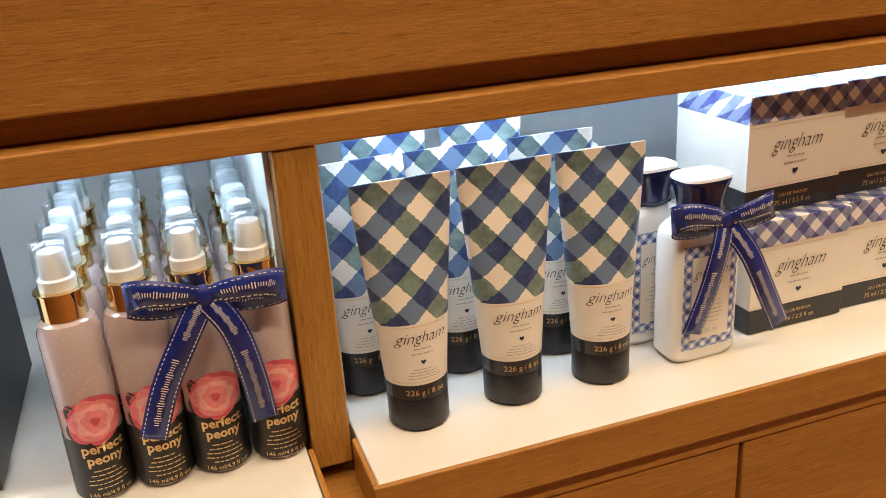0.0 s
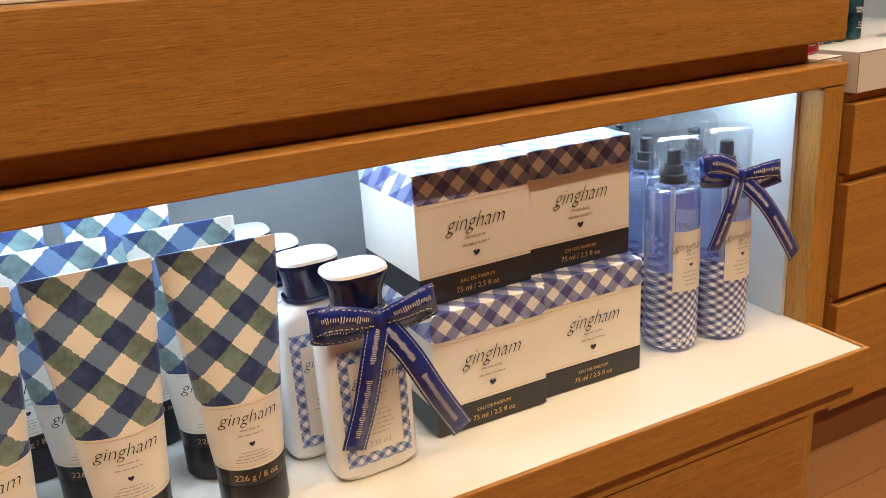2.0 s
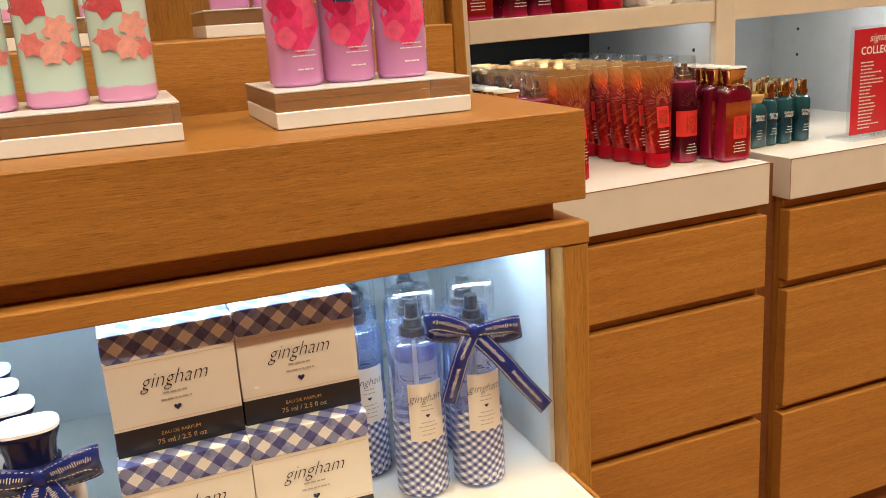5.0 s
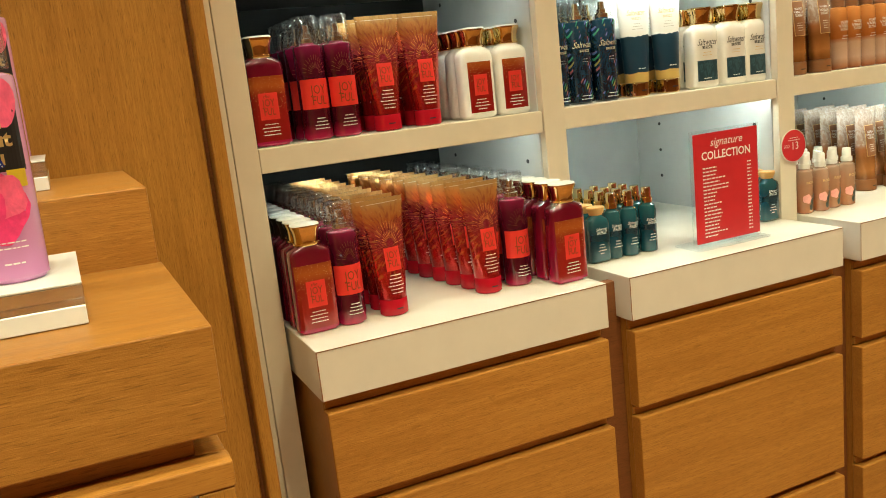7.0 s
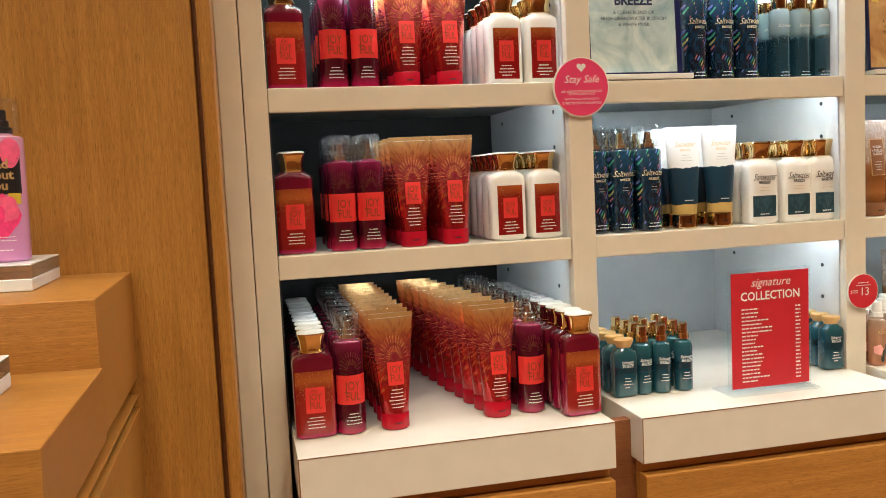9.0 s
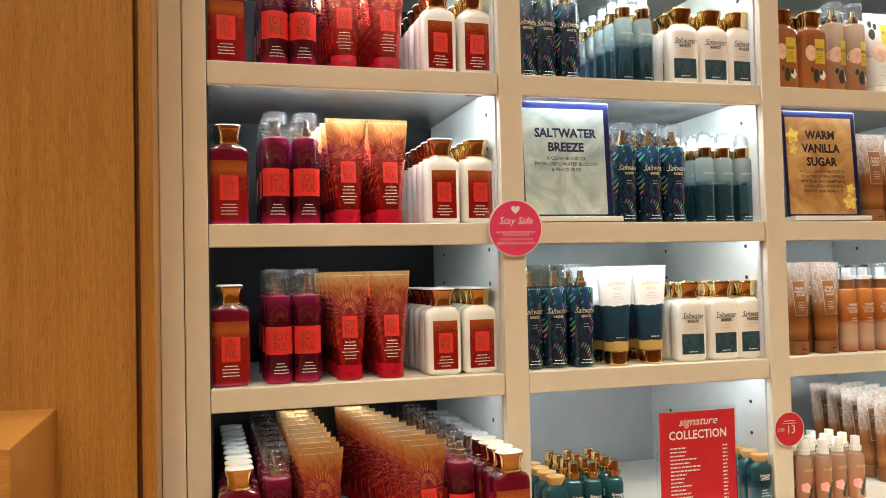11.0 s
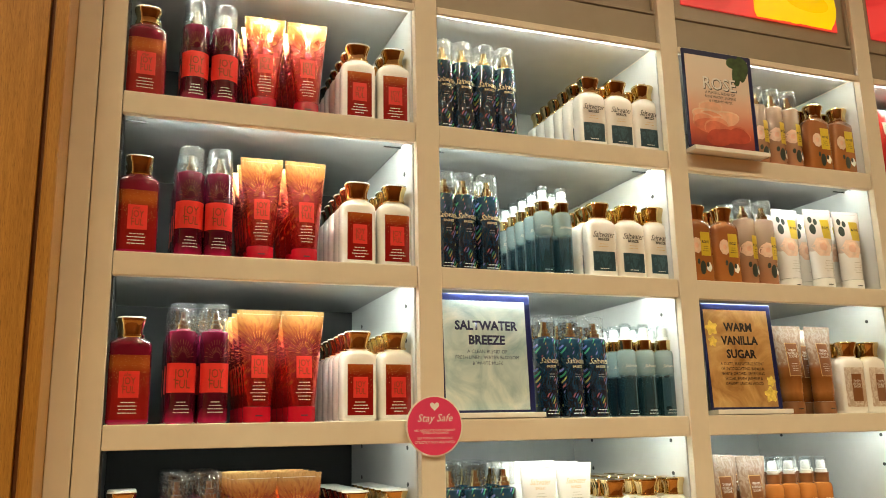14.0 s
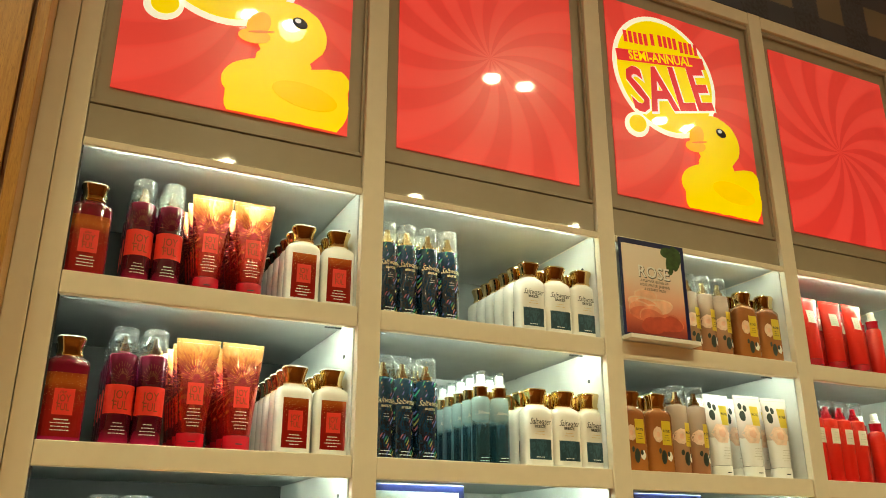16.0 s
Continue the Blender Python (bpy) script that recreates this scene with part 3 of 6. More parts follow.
M_GING_WALL = gingham("dark_check_wallpaper", 0.21, (0.16, 0.12, 0.09), (0.03, 0.035, 0.06), (0.03, 0.035, 0.06), (0.008, 0.01, 0.025), "x", False, 0.6)
M_BLUE_LIQUID = graded("pale_blue_liquid", 0.155, [(0.0, (0.34, 0.42, 0.78)), (1.0, (0.50, 0.60, 0.90))], 0.04, 1.0, None, 0, 0.8)
M_PEONY_LIQUID = graded("shimmering_pink_liquid", 0.134, [(0.0, (0.60, 0.40, 0.38)), (1.0, (0.86, 0.72, 0.69))], 0.1, 1.0, (1, 0.95, 0.9), 0, 0.4)
M_BLACK_LABEL = plain("black_label", (0.014, 0.012, 0.012), 0.4, 0, 0.1)
M_PETALS = [plain("petal_" + n, c, 0.5, 0, 0.12, 200) for n, c in (("deep_pink", (0.68, 0.10, 0.13)), ("pink", (0.82, 0.25, 0.25)), ("pale_pink", (0.88, 0.42, 0.38)))]
M_HOTPINKS = [plain("rose_" + n, c, 0.5, 0, 0.12, 150) for n, c in (("crimson", (0.68, 0.016, 0.12)), ("hot_pink", (0.84, 0.045, 0.21)), ("coral", (0.88, 0.12, 0.26)))]
M_LEAF = plain("dark_leaf_print", (0.02, 0.03, 0.02), 0.5, 0, 0.2)
M_PINK_LIQUID = graded("pink_liquid", 0.155, [(0.0, (0.82, 0.36, 0.74)), (1.0, (0.88, 0.46, 0.72))], 0.04, 1.0, None, 0, 0.3)
M_MINT = graded("mint_bottle", 0.155, [(0.08, (0.75, 0.35, 0.60)), (0.09, (0.58, 0.76, 0.72)), (1.0, (0.62, 0.78, 0.76))], 0.2, 0.6)
M_YELLOW = plain("yellow_print", (0.64, 0.45, 0.035), 0.4, 0, 0.04)
M_RIBBON = plain("blue_satin", (0.009, 0.022, 0.18), 0.26, 0, 0.2, 60)
M_RIBBON.node_tree.nodes["Principled BSDF"].inputs["Sheen Weight"].default_value = 0.08
M_PEACH = graded("peach_liquid", 0.10, [(0.0, (0.76, 0.34, 0.17)), (0.6, (0.74, 0.42, 0.26)), (1.0, (0.74, 0.56, 0.44))], 0.05, 1.0, None, 0, 0.5)
M_AMBER = graded("amber_gel", 0.15, [(0.0, (0.78, 0.30, 0.09)), (0.5, (0.64, 0.25, 0.09)), (1.0, (0.46, 0.16, 0.06))], 0.04, 1.0, None, 0, 0.5)
M_ROSE_CREAM = plain("cream_rose_print", (0.78, 0.55, 0.42), 0.4, 0, 0.10, 120, 0)
M_ROSE_TUBE = graded("white_and_rose_tube", 0.191, [(0.0, (0.84, 0.82, 0.80)), (0.47, (0.84, 0.82, 0.80)), (0.475, (0.60, 0.50, 0.45)), (0.7, (0.78, 0.68, 0.64)), (1.0, (0.80, 0.70, 0.66))], 0.25, 0.5)
M_BROWN_TUBE = graded("bronze_tube", 0.191, [(0.16, (0.26, 0.085, 0.020)), (0.25, (0.50, 0.21, 0.060)), (0.40, (0.30, 0.105, 0.028)), (0.52, (0.42, 0.17, 0.06)), (0.60, (0.50, 0.33, 0.23)), (1.0, (0.55, 0.43, 0.35))], 0.20, 0.8, None, 0.35, swirl=(0.82, 0.74, 0.67), swirl_from=0.58, wavy=True)
M_BROWN_SPRAY = graded("amber_spray", 0.134, [(0.0, (0.32, 0.085, 0.018)), (0.18, (0.52, 0.34, 0.25)), (0.42, (0.48, 0.30, 0.20)), (0.5, (0.34, 0.10, 0.022)), (1.0, (0.50, 0.19, 0.05))], 0.14, 0.8)
M_MARBLE = graded("marbled_label", 0.12, [(0.0, (0.46, 0.34, 0.25)), (1.0, (0.58, 0.47, 0.38))], 0.3, 0.4, None, 0, 0, (0.82, 0.76, 0.70))
M_BROWN_LABEL = plain("brown_label", (0.22, 0.085, 0.028), 0.4, 0, 0.06)
M_SPARKLE_RED = graded("glittering_red", 0.19, [(0.0, (0.60, 0.01, 0.015)), (1.0, (0.70, 0.03, 0.02))], 0.25, 0.8, (1.0, 0.35, 0.2))
M_RED_PRINT = swirl_print("red_ray_print", (0.62, 0.028, 0.033), (0.72, 0.046, 0.050), 13, 22.0)
M_DUCK = plain("yellow_duck_print", (0.88, 0.62, 0.006), 0.25, 0, 0.03, 8, 0)
coated(M_DUCK.node_tree.nodes["Principled BSDF"], 0.3, 1.0)
M_DUCK.node_tree.nodes["Principled BSDF"].inputs["Coat Roughness"].default_value = 0.02
backlit(M_DUCK.node_tree, M_DUCK.node_tree.nodes["Principled BSDF"])
M_BEAK = plain("orange_print", (0.86, 0.40, 0.012), 0.3, 0, 0.05, 20, 0)
M_DUCK_SHADE = plain("deeper_yellow_print", (0.84, 0.53, 0.006), 0.25, 0, 0.03, 8, 0)
M_BEAK_LINE = plain("orange_line_print", (0.62, 0.20, 0.02), 0.3, 0, 0.03, 20, 0)
M_SALE_RED = plain("sale_red_print", (0.60, 0.012, 0.03), 0.3, 0, 0.03, 20, 0)
M_SALE_WHITE = plain("sale_white_print", (0.85, 0.82, 0.78), 0.3, 0, 0.02, 20, 0)
for mat in (M_SALE_RED, M_SALE_WHITE, M_BEAK, M_DUCK_SHADE, M_BEAK_LINE):
    backlit(mat.node_tree, mat.node_tree.nodes["Principled BSDF"])
M_SIGNRED = plain("red_sign_card", (0.56, 0.022, 0.035), 0.4, 0, 0.04)
M_SIGNPINK = plain("pink_sign_card", (0.76, 0.055, 0.16), 0.4, 0, 0.04)
M_SALT_PIC = picture("misty_water_print", [(0.3, (0.30, 0.44, 0.47)), (0.48, (0.52, 0.63, 0.62)), (0.62, (0.70, 0.76, 0.72)), (0.75, (0.84, 0.84, 0.78))], 11, 1.6)
M_VAN_PIC = picture("golden_blossom_print", [(0.3, (0.30, 0.13, 0.03)), (0.52, (0.54, 0.31, 0.12)), (0.75, (0.74, 0.52, 0.24))], 14, 1.0)
M_ROSE_PIC = graded("rose_petal_print", 0.24, [(0.05, (0.30, 0.05, 0.04)), (0.18, (0.66, 0.15, 0.09)), (0.40, (0.82, 0.48, 0.36)), (0.58, (0.82, 0.68, 0.58)), (1.0, (0.80, 0.74, 0.66))], 0.3, 0.4)
M_CARD_PETALS = [plain("card_petal_" + n, c, 0.35, 0, 0.22, 30, 0) for n, c in (("cream", (0.82, 0.58, 0.44)), ("peach", (0.84, 0.48, 0.34)), ("salmon", (0.80, 0.34, 0.22)), ("coral", (0.72, 0.20, 0.12)), ("red", (0.52, 0.08, 0.05)))]
M_CARD_LEAF = plain("green_leaf_print", (0.035, 0.075, 0.018), 0.35, 0, 0.5, 60, 0)
M_BLOSSOM = plain("blossom_print", (0.86, 0.62, 0.14), 0.35, 0, 0.3, 120, 0)
M_NAVYFRAME = plain("navy_frame", (0.008, 0.012, 0.075), 0.3, 0, 0.1)


# ---- goods: shapes ----
class Shape:
    """A lofted pack: rings of (height, half width, half depth, squareness) up its axis. It faces -y."""

    def __init__(self, rings):
        self.rings = [(*r, 2.0) if len(r) == 3 else (r[0], r[1], r[1], 2.0) if len(r) == 2 else r for r in rings]

    def at(self, z):
        rs = self.rings
        if z <= rs[0][0]:
            return rs[0][1:]
        for p, q in zip(rs, rs[1:]):
            if z <= q[0]:
                f = (z - p[0]) / max(1e-9, q[0] - p[0])
                return tuple(p[i] + f * (q[i] - p[i]) for i in (1, 2, 3))
        return rs[-1][1:]

    def front(self, x, z, out=0.0004):
        a, b, n = self.at(z)
        u = min(0.995, abs(x) / a)
        return -b * (1 - u ** n) ** (1 / n) - out

    def mesh(self, seg=28, closed=True):
        bm = bmesh.new()
        loops = []
        for z, a, b, n in self.rings:
            ring = []
            for i in range(seg):
                t = 2 * math.pi * i / seg
                c, s = math.cos(t), math.sin(t)
                ring.append(bm.verts.new((a * math.copysign(abs(c) ** (2 / n), c), b * math.copysign(abs(s) ** (2 / n), s), z)))
            loops.append(ring)
        for p, q in zip(loops, loops[1:]):
            for i in range(seg):
                bm.faces.new((p[i], p[(i + 1) % seg], q[(i + 1) % seg], q[i]))
        if closed:
            bm.faces.new(loops[0][::-1])
            bm.faces.new(loops[-1])
        return bm


def soft(ob, angle=32):
    ob.data.shade_smooth()
    bm = bmesh.new()
    bm.from_mesh(ob.data)
    for e in bm.edges:
        if len(e.link_faces) == 2 and e.calc_face_angle(0) > radians(angle):
            e.smooth = False
    bm.to_mesh(ob.data)
    bm.free()
    return ob


def patch(shape, x0, x1, z0, z1, out=0.0004, nx=12, nz=4):
    """A printed label that lies on the front of a pack."""
    bm = bmesh.new()
    g = [[bm.verts.new((x, shape.front(x, z, out), z)) for x in np.linspace(x0, x1, nx + 1)] for z in np.linspace(z0, z1, nz + 1)]
    for j in range(nz):
        for i in range(nx):
            bm.faces.new((g[j][i], g[j][i + 1], g[j + 1][i + 1], g[j + 1][i]))
    return bm


def blob(bm, shape, cx, cz, rx, rz, out, wob=0.12, seed=0, petals=7):
    """A printed petal or leaf with a wavy edge, laid on the front of a pack."""
    rng = random.Random(seed)
    ph = rng.random() * 6.3
    rings = []
    for k in (0.35, 0.7, 1.0):
        ring = []
        for i in range(18):
            t = 2 * math.pi * i / 18
            r = k * (1 + wob * math.sin(petals * t + ph) * k)
            x, z = cx + rx * r * math.cos(t), cz + rz * r * math.sin(t)
            ring.append(bm.verts.new((x, shape.front(x, z, out), z)))
        rings.append(ring)
    c = bm.verts.new((cx, shape.front(cx, cz, out), cz))
    for i in range(18):
        j = (i + 1) % 18
        bm.faces.new((c, rings[0][i], rings[0][j]))
        for p, q in zip(rings, rings[1:]):
            bm.faces.new((p[i], q[i], q[j], p[j]))


class Flat:
    """A flat printed face in the plane y = depth, seen from -y."""

    def __init__(self, y=0.0):
        self.y = y

    def front(self, x, z, out=0.0004):
        return self.y - out


def words(text, shape, cx, cz, size, out=0.0008, shear=0.0, squeeze=1.0, bold=0.0, fine=2, lead=0.85):
    """Lettering in the built-in font, laid on a front; size is the height of a line."""
    cu = bpy.data.curves.new("lettering", "FONT")
    cu.body, cu.size, cu.align_x, cu.align_y, cu.shear, cu.resolution_u, cu.offset = text, size, "CENTER", "CENTER", shear, fine, bold
    cu.space_line = lead
    ob = bpy.data.objects.new("lettering", cu)
    me = bpy.data.meshes.new_from_object(ob)
    bpy.data.objects.remove(ob)
    bm = bmesh.new()
    bm.from_mesh(me)
    bpy.data.meshes.remove(me)
    for v in bm.verts:
        x, z = cx + v.co.x * squeeze, cz + v.co.y
        v.co = (x, shape.front(x, z, out), z)
    bpy.data.curves.remove(cu)
    return bm


def bars(shape, cx, z_top, rows, width, step, thick, out=0.0007, seed=1):
    """Lines of print too small to read, as plain bars."""
    bm = bmesh.new()
    rng = random.Random(seed)
    for k in range(rows):
        w = width * rng.uniform(0.55, 1.0)
        z = z_top - k * step
        lift = thick * 0.62
        x, end = cx - w / 2, cx + w / 2
        while x < end - 0.0015:
            wl = min(rng.uniform(0.0018, 0.0055), end - x)
            xs = (x, x + wl / 2, x + wl)
            lo = [bm.verts.new((a, shape.front(a, z, out), z)) for a in xs]
            hi = [bm.verts.new((a, shape.front(a, z + lift, out), z + lift)) for a in xs]
            for i in (0, 1):
                bm.faces.new((lo[i], lo[i + 1], hi[i + 1], hi[i]))
            x += wl + 0.0009
    return bm


def heart(shape, cx, cz, r, out=0.0007):
    bm = bmesh.new()
    vs = []
    for i in range(24):
        t = 2 * math.pi * i / 24
        x = cx + r * math.sin(t) ** 3
        z = cz + r * (13 * math.cos(t) - 5 * math.cos(2 * t) - 2 * math.cos(3 * t) - math.cos(4 * t)) / 16
        vs.append(bm.verts.new((x, shape.front(x, z, out), z)))
    bm.faces.new(vs[::-1])
    return bm


def body(name, rings, mat, parent, label="", seg=28):
    return soft(part(name, Shape(rings).mesh(seg), mat, parent, label))


def clear_cap(parent, r, z0, z1, label="clear plastic cap", mat=None):
    """A hollow clear cap: an outer and an inner wall, closed above."""
    w = 0.0009
    rings = [(z0, r - w), (z0, r), (z1 - 0.003, r), (z1 - 0.0008, r - 0.001), (z1, r - 0.003)]
    bm = Shape(rings).mesh(24, False)
    inner = Shape([(z0, r - w), (z1 - 0.004, r - w), (z1 - 0.002, r - 0.004)]).mesh(24, False)
    tmp = bpy.data.meshes.new("tmp")
    bmesh.ops.reverse_faces(inner, faces=inner.faces[:])
    inner.to_mesh(tmp)
    inner.free()
    bm.from_mesh(tmp)
    bpy.data.meshes.remove(tmp)
    for ring_z, up in ((z1, True), (z1 - 0.002, False)):
        vs = [v for v in bm.verts if abs(v.co.z - ring_z) < 1e-6]
        vs.sort(key=lambda v: math.atan2(v.co.y, v.co.x))
        bm.faces.new(vs if up else vs[::-1])
    bmesh.ops.remove_doubles(bm, verts=bm.verts[:], dist=1e-5)
    ob = soft(part("cap", bm, mat or M_CLEAR, parent, label), 35)
    ob.visible_shadow = False
    return ob


MIST = [(0, 0.0215), (0.003, 0.0242), (0.1475, 0.0242), (0.1505, 0.0234), (0.1522, 0.0212), (0.1530, 0.0180), (0.1534, 0.0125), (0.156, 0.0122)]
GEL = [(0, 0.029, 0.015, 4.5), (0.004, 0.0335, 0.0185, 4.5), (0.122, 0.0335, 0.0185, 4.5), (0.129, 0.0325, 0.0178, 4.2), (0.1335, 0.0295, 0.0165, 3.6), (0.137, 0.0225, 0.0150, 2.6), (0.142, 0.0185, 0.0140, 2.2)]
GELCAP = [(0.139, 0.0200, 0.0158, 2.4), (0.1405, 0.0212, 0.0165, 2.4), (0.143, 0.0212, 0.0165, 2.4), (0.1435, 0.0190, 0.0152, 2.5), (0.150, 0.0188, 0.0152, 2.6), (0.158, 0.0200, 0.0162, 2.8), (0.165, 0.0222, 0.0178, 3.0), (0.1665, 0.0228, 0.0183, 3.0), (0.170, 0.0228, 0.0183, 3.0)]
GELTOP = [(0.1702, 0.0225, 0.0180, 3.0), (0.1725, 0.0215, 0.0170, 3.0), (0.173, 0.019, 0.015, 3.0)]
LOTION = [(0, 0.029, 0.016, 4.0), (0.005, 0.0325, 0.0190, 4.5), (0.107, 0.0325, 0.0190, 4.5), (0.114, 0.0310, 0.0182, 4.0), (0.119, 0.0265, 0.0168, 3.2), (0.123, 0.0185, 0.0145, 2.3), (0.127, 0.0155, 0.0130, 2.0)]
LOTCAP = [(0.1245, 0.0192, 0.0155, 2.4), (0.1255, 0.0202, 0.0162, 2.4), (0.128, 0.0202, 0.0162, 2.4), (0.1285, 0.0182, 0.0150, 2.5), (0.136, 0.0182, 0.0152, 2.6), (0.144, 0.0200, 0.0165, 2.8), (0.1505, 0.0224, 0.0180, 3.0), (0.152, 0.0230, 0.0185, 3.0), (0.1545, 0.0230, 0.0185, 3.0)]
LOTTOP = [(0.1547, 0.0232, 0.0185, 3.0), (0.157, 0.0225, 0.0178, 3.0), (0.1575, 0.020, 0.0155, 3.0)]
TUBE = [(0.027, 0.0233, 0.0228), (0.05, 0.0252, 0.0215), (0.09, 0.0288, 0.0180), (0.13, 0.0328, 0.0125), (0.165, 0.0362, 0.0062), (0.183, 0.0377, 0.0022), (0.191, 0.0380, 0.0012)]
TUBECAP = [(0, 0.0222), (0.0015, 0.0236), (0.0245, 0.0236), (0.0262, 0.0228)]
SPRAY = [(0, 0.0175), (0.003, 0.0198), (0.124, 0.0198), (0.131, 0.0175), (0.134, 0.012)]
MINI = [(0, 0.0150), (0.002, 0.0172), (0.082, 0.0172), (0.090, 0.0150), (0.094, 0.0090), (0.096, 0.0090)]
JAR = [(0, 0.0200, 0.0120, 4.0), (0.003, 0.0230, 0.0148, 4.5), (0.074, 0.0230, 0.0148, 4.5), (0.081, 0.0215, 0.0138, 4.0), (0.087, 0.0130, 0.0110, 2.6), (0.090, 0.0118, 0.0100, 2.2)]


def mist_bottle(label, mat, pump=M_GOLD):
    t = thing("mist_bottle", label, "bottle")
    body("bottle_body", MIST, mat, t)
    body("pump", [(0.1555, 0.0125), (0.1625, 0.0125), (0.1632, 0.0118), (0.1634, 0.0088), (0.1705, 0.0088), (0.1712, 0.0082), (0.1714, 0.0064), (0.1835, 0.0060), (0.1845, 0.0050)], pump, t, "metal spray pump", 18)
    clear_cap(t, 0.0218, 0.1562, 0.198)
    return t


def gel_bottle(label, mat, cap=M_GOLD, top=M_CAPWHITE):
    t = thing("gel_bottle", label, "bottle")
    body("bottle_body", GEL, mat, t)
    c = body("cap", GELCAP, cap, t, "flared gold cap")
    body("cap_top", GELTOP, top, c)
    return t


def lotion_bottle(label, mat, cap=M_GOLD, top=M_CAPWHITE):
    t = thing("lotion_bottle", label, "bottle")
    body("bottle_body", LOTION, mat, t)
    c = body("cap", LOTCAP, cap, t, "flared glossy cap")
    body("cap_top", LOTTOP, top, c)
    return t


def cream_tube(label, mat, capmat):
    t = thing("cream_tube", label, "tube")
    body("tube_body", TUBE, mat, t)
    c = body("cap", TUBECAP, capmat, t, "round flip cap")
    bm = patch(Shape(TUBECAP), -0.006, 0.006, 0.0105, 0.0125, 0.0003, 6, 1)
    part("thumb_notch", bm, M_INK_BLACK, c)
    part("crimp", patch(Shape(TUBE), -0.0372, 0.0372, 0.1835, 0.1842, 0.0003, 4, 1), M_INK_GREY, t, "pressed crimp line")
    return t


def spray_bottle(label, mat, collar=M_GOLD, nozzle=M_CAPWHITE, clear=True):
    t = thing("spray_bottle", label, "bottle")
    body("bottle_body", SPRAY, mat, t)
    body("collar", [(0.1335, 0.0145), (0.151, 0.0145), (0.1515, 0.0160), (0.1525, 0.0160)], collar, t, "shiny gold collar", 24)
    body("nozzle", [(0.1526, 0.0115), (0.160, 0.0118), (0.161, 0.0095), (0.176, 0.0088), (0.178, 0.0078)], nozzle, t, "white spray nozzle", 20)
    if clear:
        clear_cap(t, 0.0122, 0.1527, 0.186, "milky plastic cap", M_MILKY)
    return t


def mini_bottle(label, mat, top, capmat=M_GOLD):
    t = thing("mini_bottle", label, "bottle")
    body("bottle_body", MINI if top == "spray" else JAR, mat, t, "", 22)
    if top == "spray":
        body("collar", [(0.0955, 0.0118), (0.105, 0.0118), (0.1055, 0.0095), (0.123, 0.0090), (0.1245, 0.0080)], capmat, t, "spray top", 18)
    else:
        body("cap", [(0.0895, 0.0128, 0.0112), (0.0985, 0.0175, 0.0150), (0.1030, 0.0182, 0.0155), (0.1045, 0.0165, 0.0140)], capmat, t, "flared screw cap", 20)
    return t


def place_all(proto, spots, group="", size=1.0):
    """Puts the first one at the first spot and copies at the others; a spot is x, y, z and a turn in degrees."""
    if group:
        tagged(proto, group=group)
    grow = Matrix.Scale(size, 4)
    for x, y, z, r in spots[1:]:
        copy_thing(proto, pose(x, y, z, 0, 0, r) @ grow)
    x, y, z, r = spots[0]
    proto.matrix_basis = pose(x, y, z, 0, 0, r) @ grow
    return proto


rng = random.Random(5)


def column(x, y0, z, n, step, lean=0.0, jitter=4.0, dx=0.0):
    """Spots for n packs one behind another."""
    return [(x + dx * k + rng.uniform(-0.0012, 0.0012), y0 + step * k, z, lean + rng.uniform(-jitter, jitter)) for k in range(n)]


# ---- red and gold range ----
S_MIST, S_GEL, S_LOT, S_TUBE, S_SPRAY, S_MINI, S_JAR = Shape(MIST), Shape(GEL), Shape(LOTION), Shape(TUBE), Shape(SPRAY), Shape(MINI), Shape(JAR)

gel_r = gel_bottle("crimson shower gel bottle with gold flared cap", M_GEL_RED)
l = part("label", patch(S_GEL, -0.0305, 0.0305, 0.008, 0.110), M_ORANGE_LABEL, gel_r, "gold-speckled red label")
part("panel", patch(S_GEL, -0.0155, 0.0155, 0.042, 0.084, 0.0007), M_RED_LABEL, l)
part("lettering", words("JOY\nFUL", S_GEL, 0, 0.0610, 0.0165, 0.0011, 0, 0.72), M_INK_BRONZE, l)
part("lettering", words("the", S_GEL, -0.003, 0.0785, 0.0080, 0.0011, 0.4), M_INK_BRONZE, l)
part("small_print", bars(S_GEL, 0, 0.034, 4, 0.036, 0.0055, 0.0022), M_INK_WHITE, l)

mist_r = mist_bottle("plum fragrance mist with red band and clear cap", M_PLUM, M_SILVER)
l = part("label", patch(S_MIST, -0.0232, 0.0232, 0.050, 0.098, 0.0004, 20), M_RED_LABEL, mist_r, "bright red band")
part("lettering", words("JOY\nFUL", S_MIST, 0.001, 0.0715, 0.0205, 0.0009, 0, 0.72), M_INK_BRONZE, l)
part("small_print", bars(S_MIST, 0.001, 0.034, 4, 0.026, 0.0055, 0.002), M_INK_WHITE, mist_r)
bm = bmesh.new()
for k in range(13):
    a = math.pi * (k + 0.5) / 13
    for r0, r1 in ((0.006, 0.012), (0.014, 0.019)):
        p0, p1 = (r0 * math.cos(a), 0.106 + r0 * math.sin(a) * 1.6), (r1 * math.cos(a), 0.106 + r1 * math.sin(a) * 1.6)
        nx, nz = -math.sin(a) * 0.0003, math.cos(a) * 0.0003
        vs = [bm.verts.new((x, S_MIST.front(x, z, 0.0006), z)) for x, z in ((p0[0] - nx, p0[1] - nz), (p1[0] - nx, p1[1] - nz), (p1[0] + nx, p1[1] + nz), (p0[0] + nx, p0[1] + nz))]
        bm.faces.new(vs[::-1])
part("firework_print", bm, M_INK_BRONZE, mist_r)

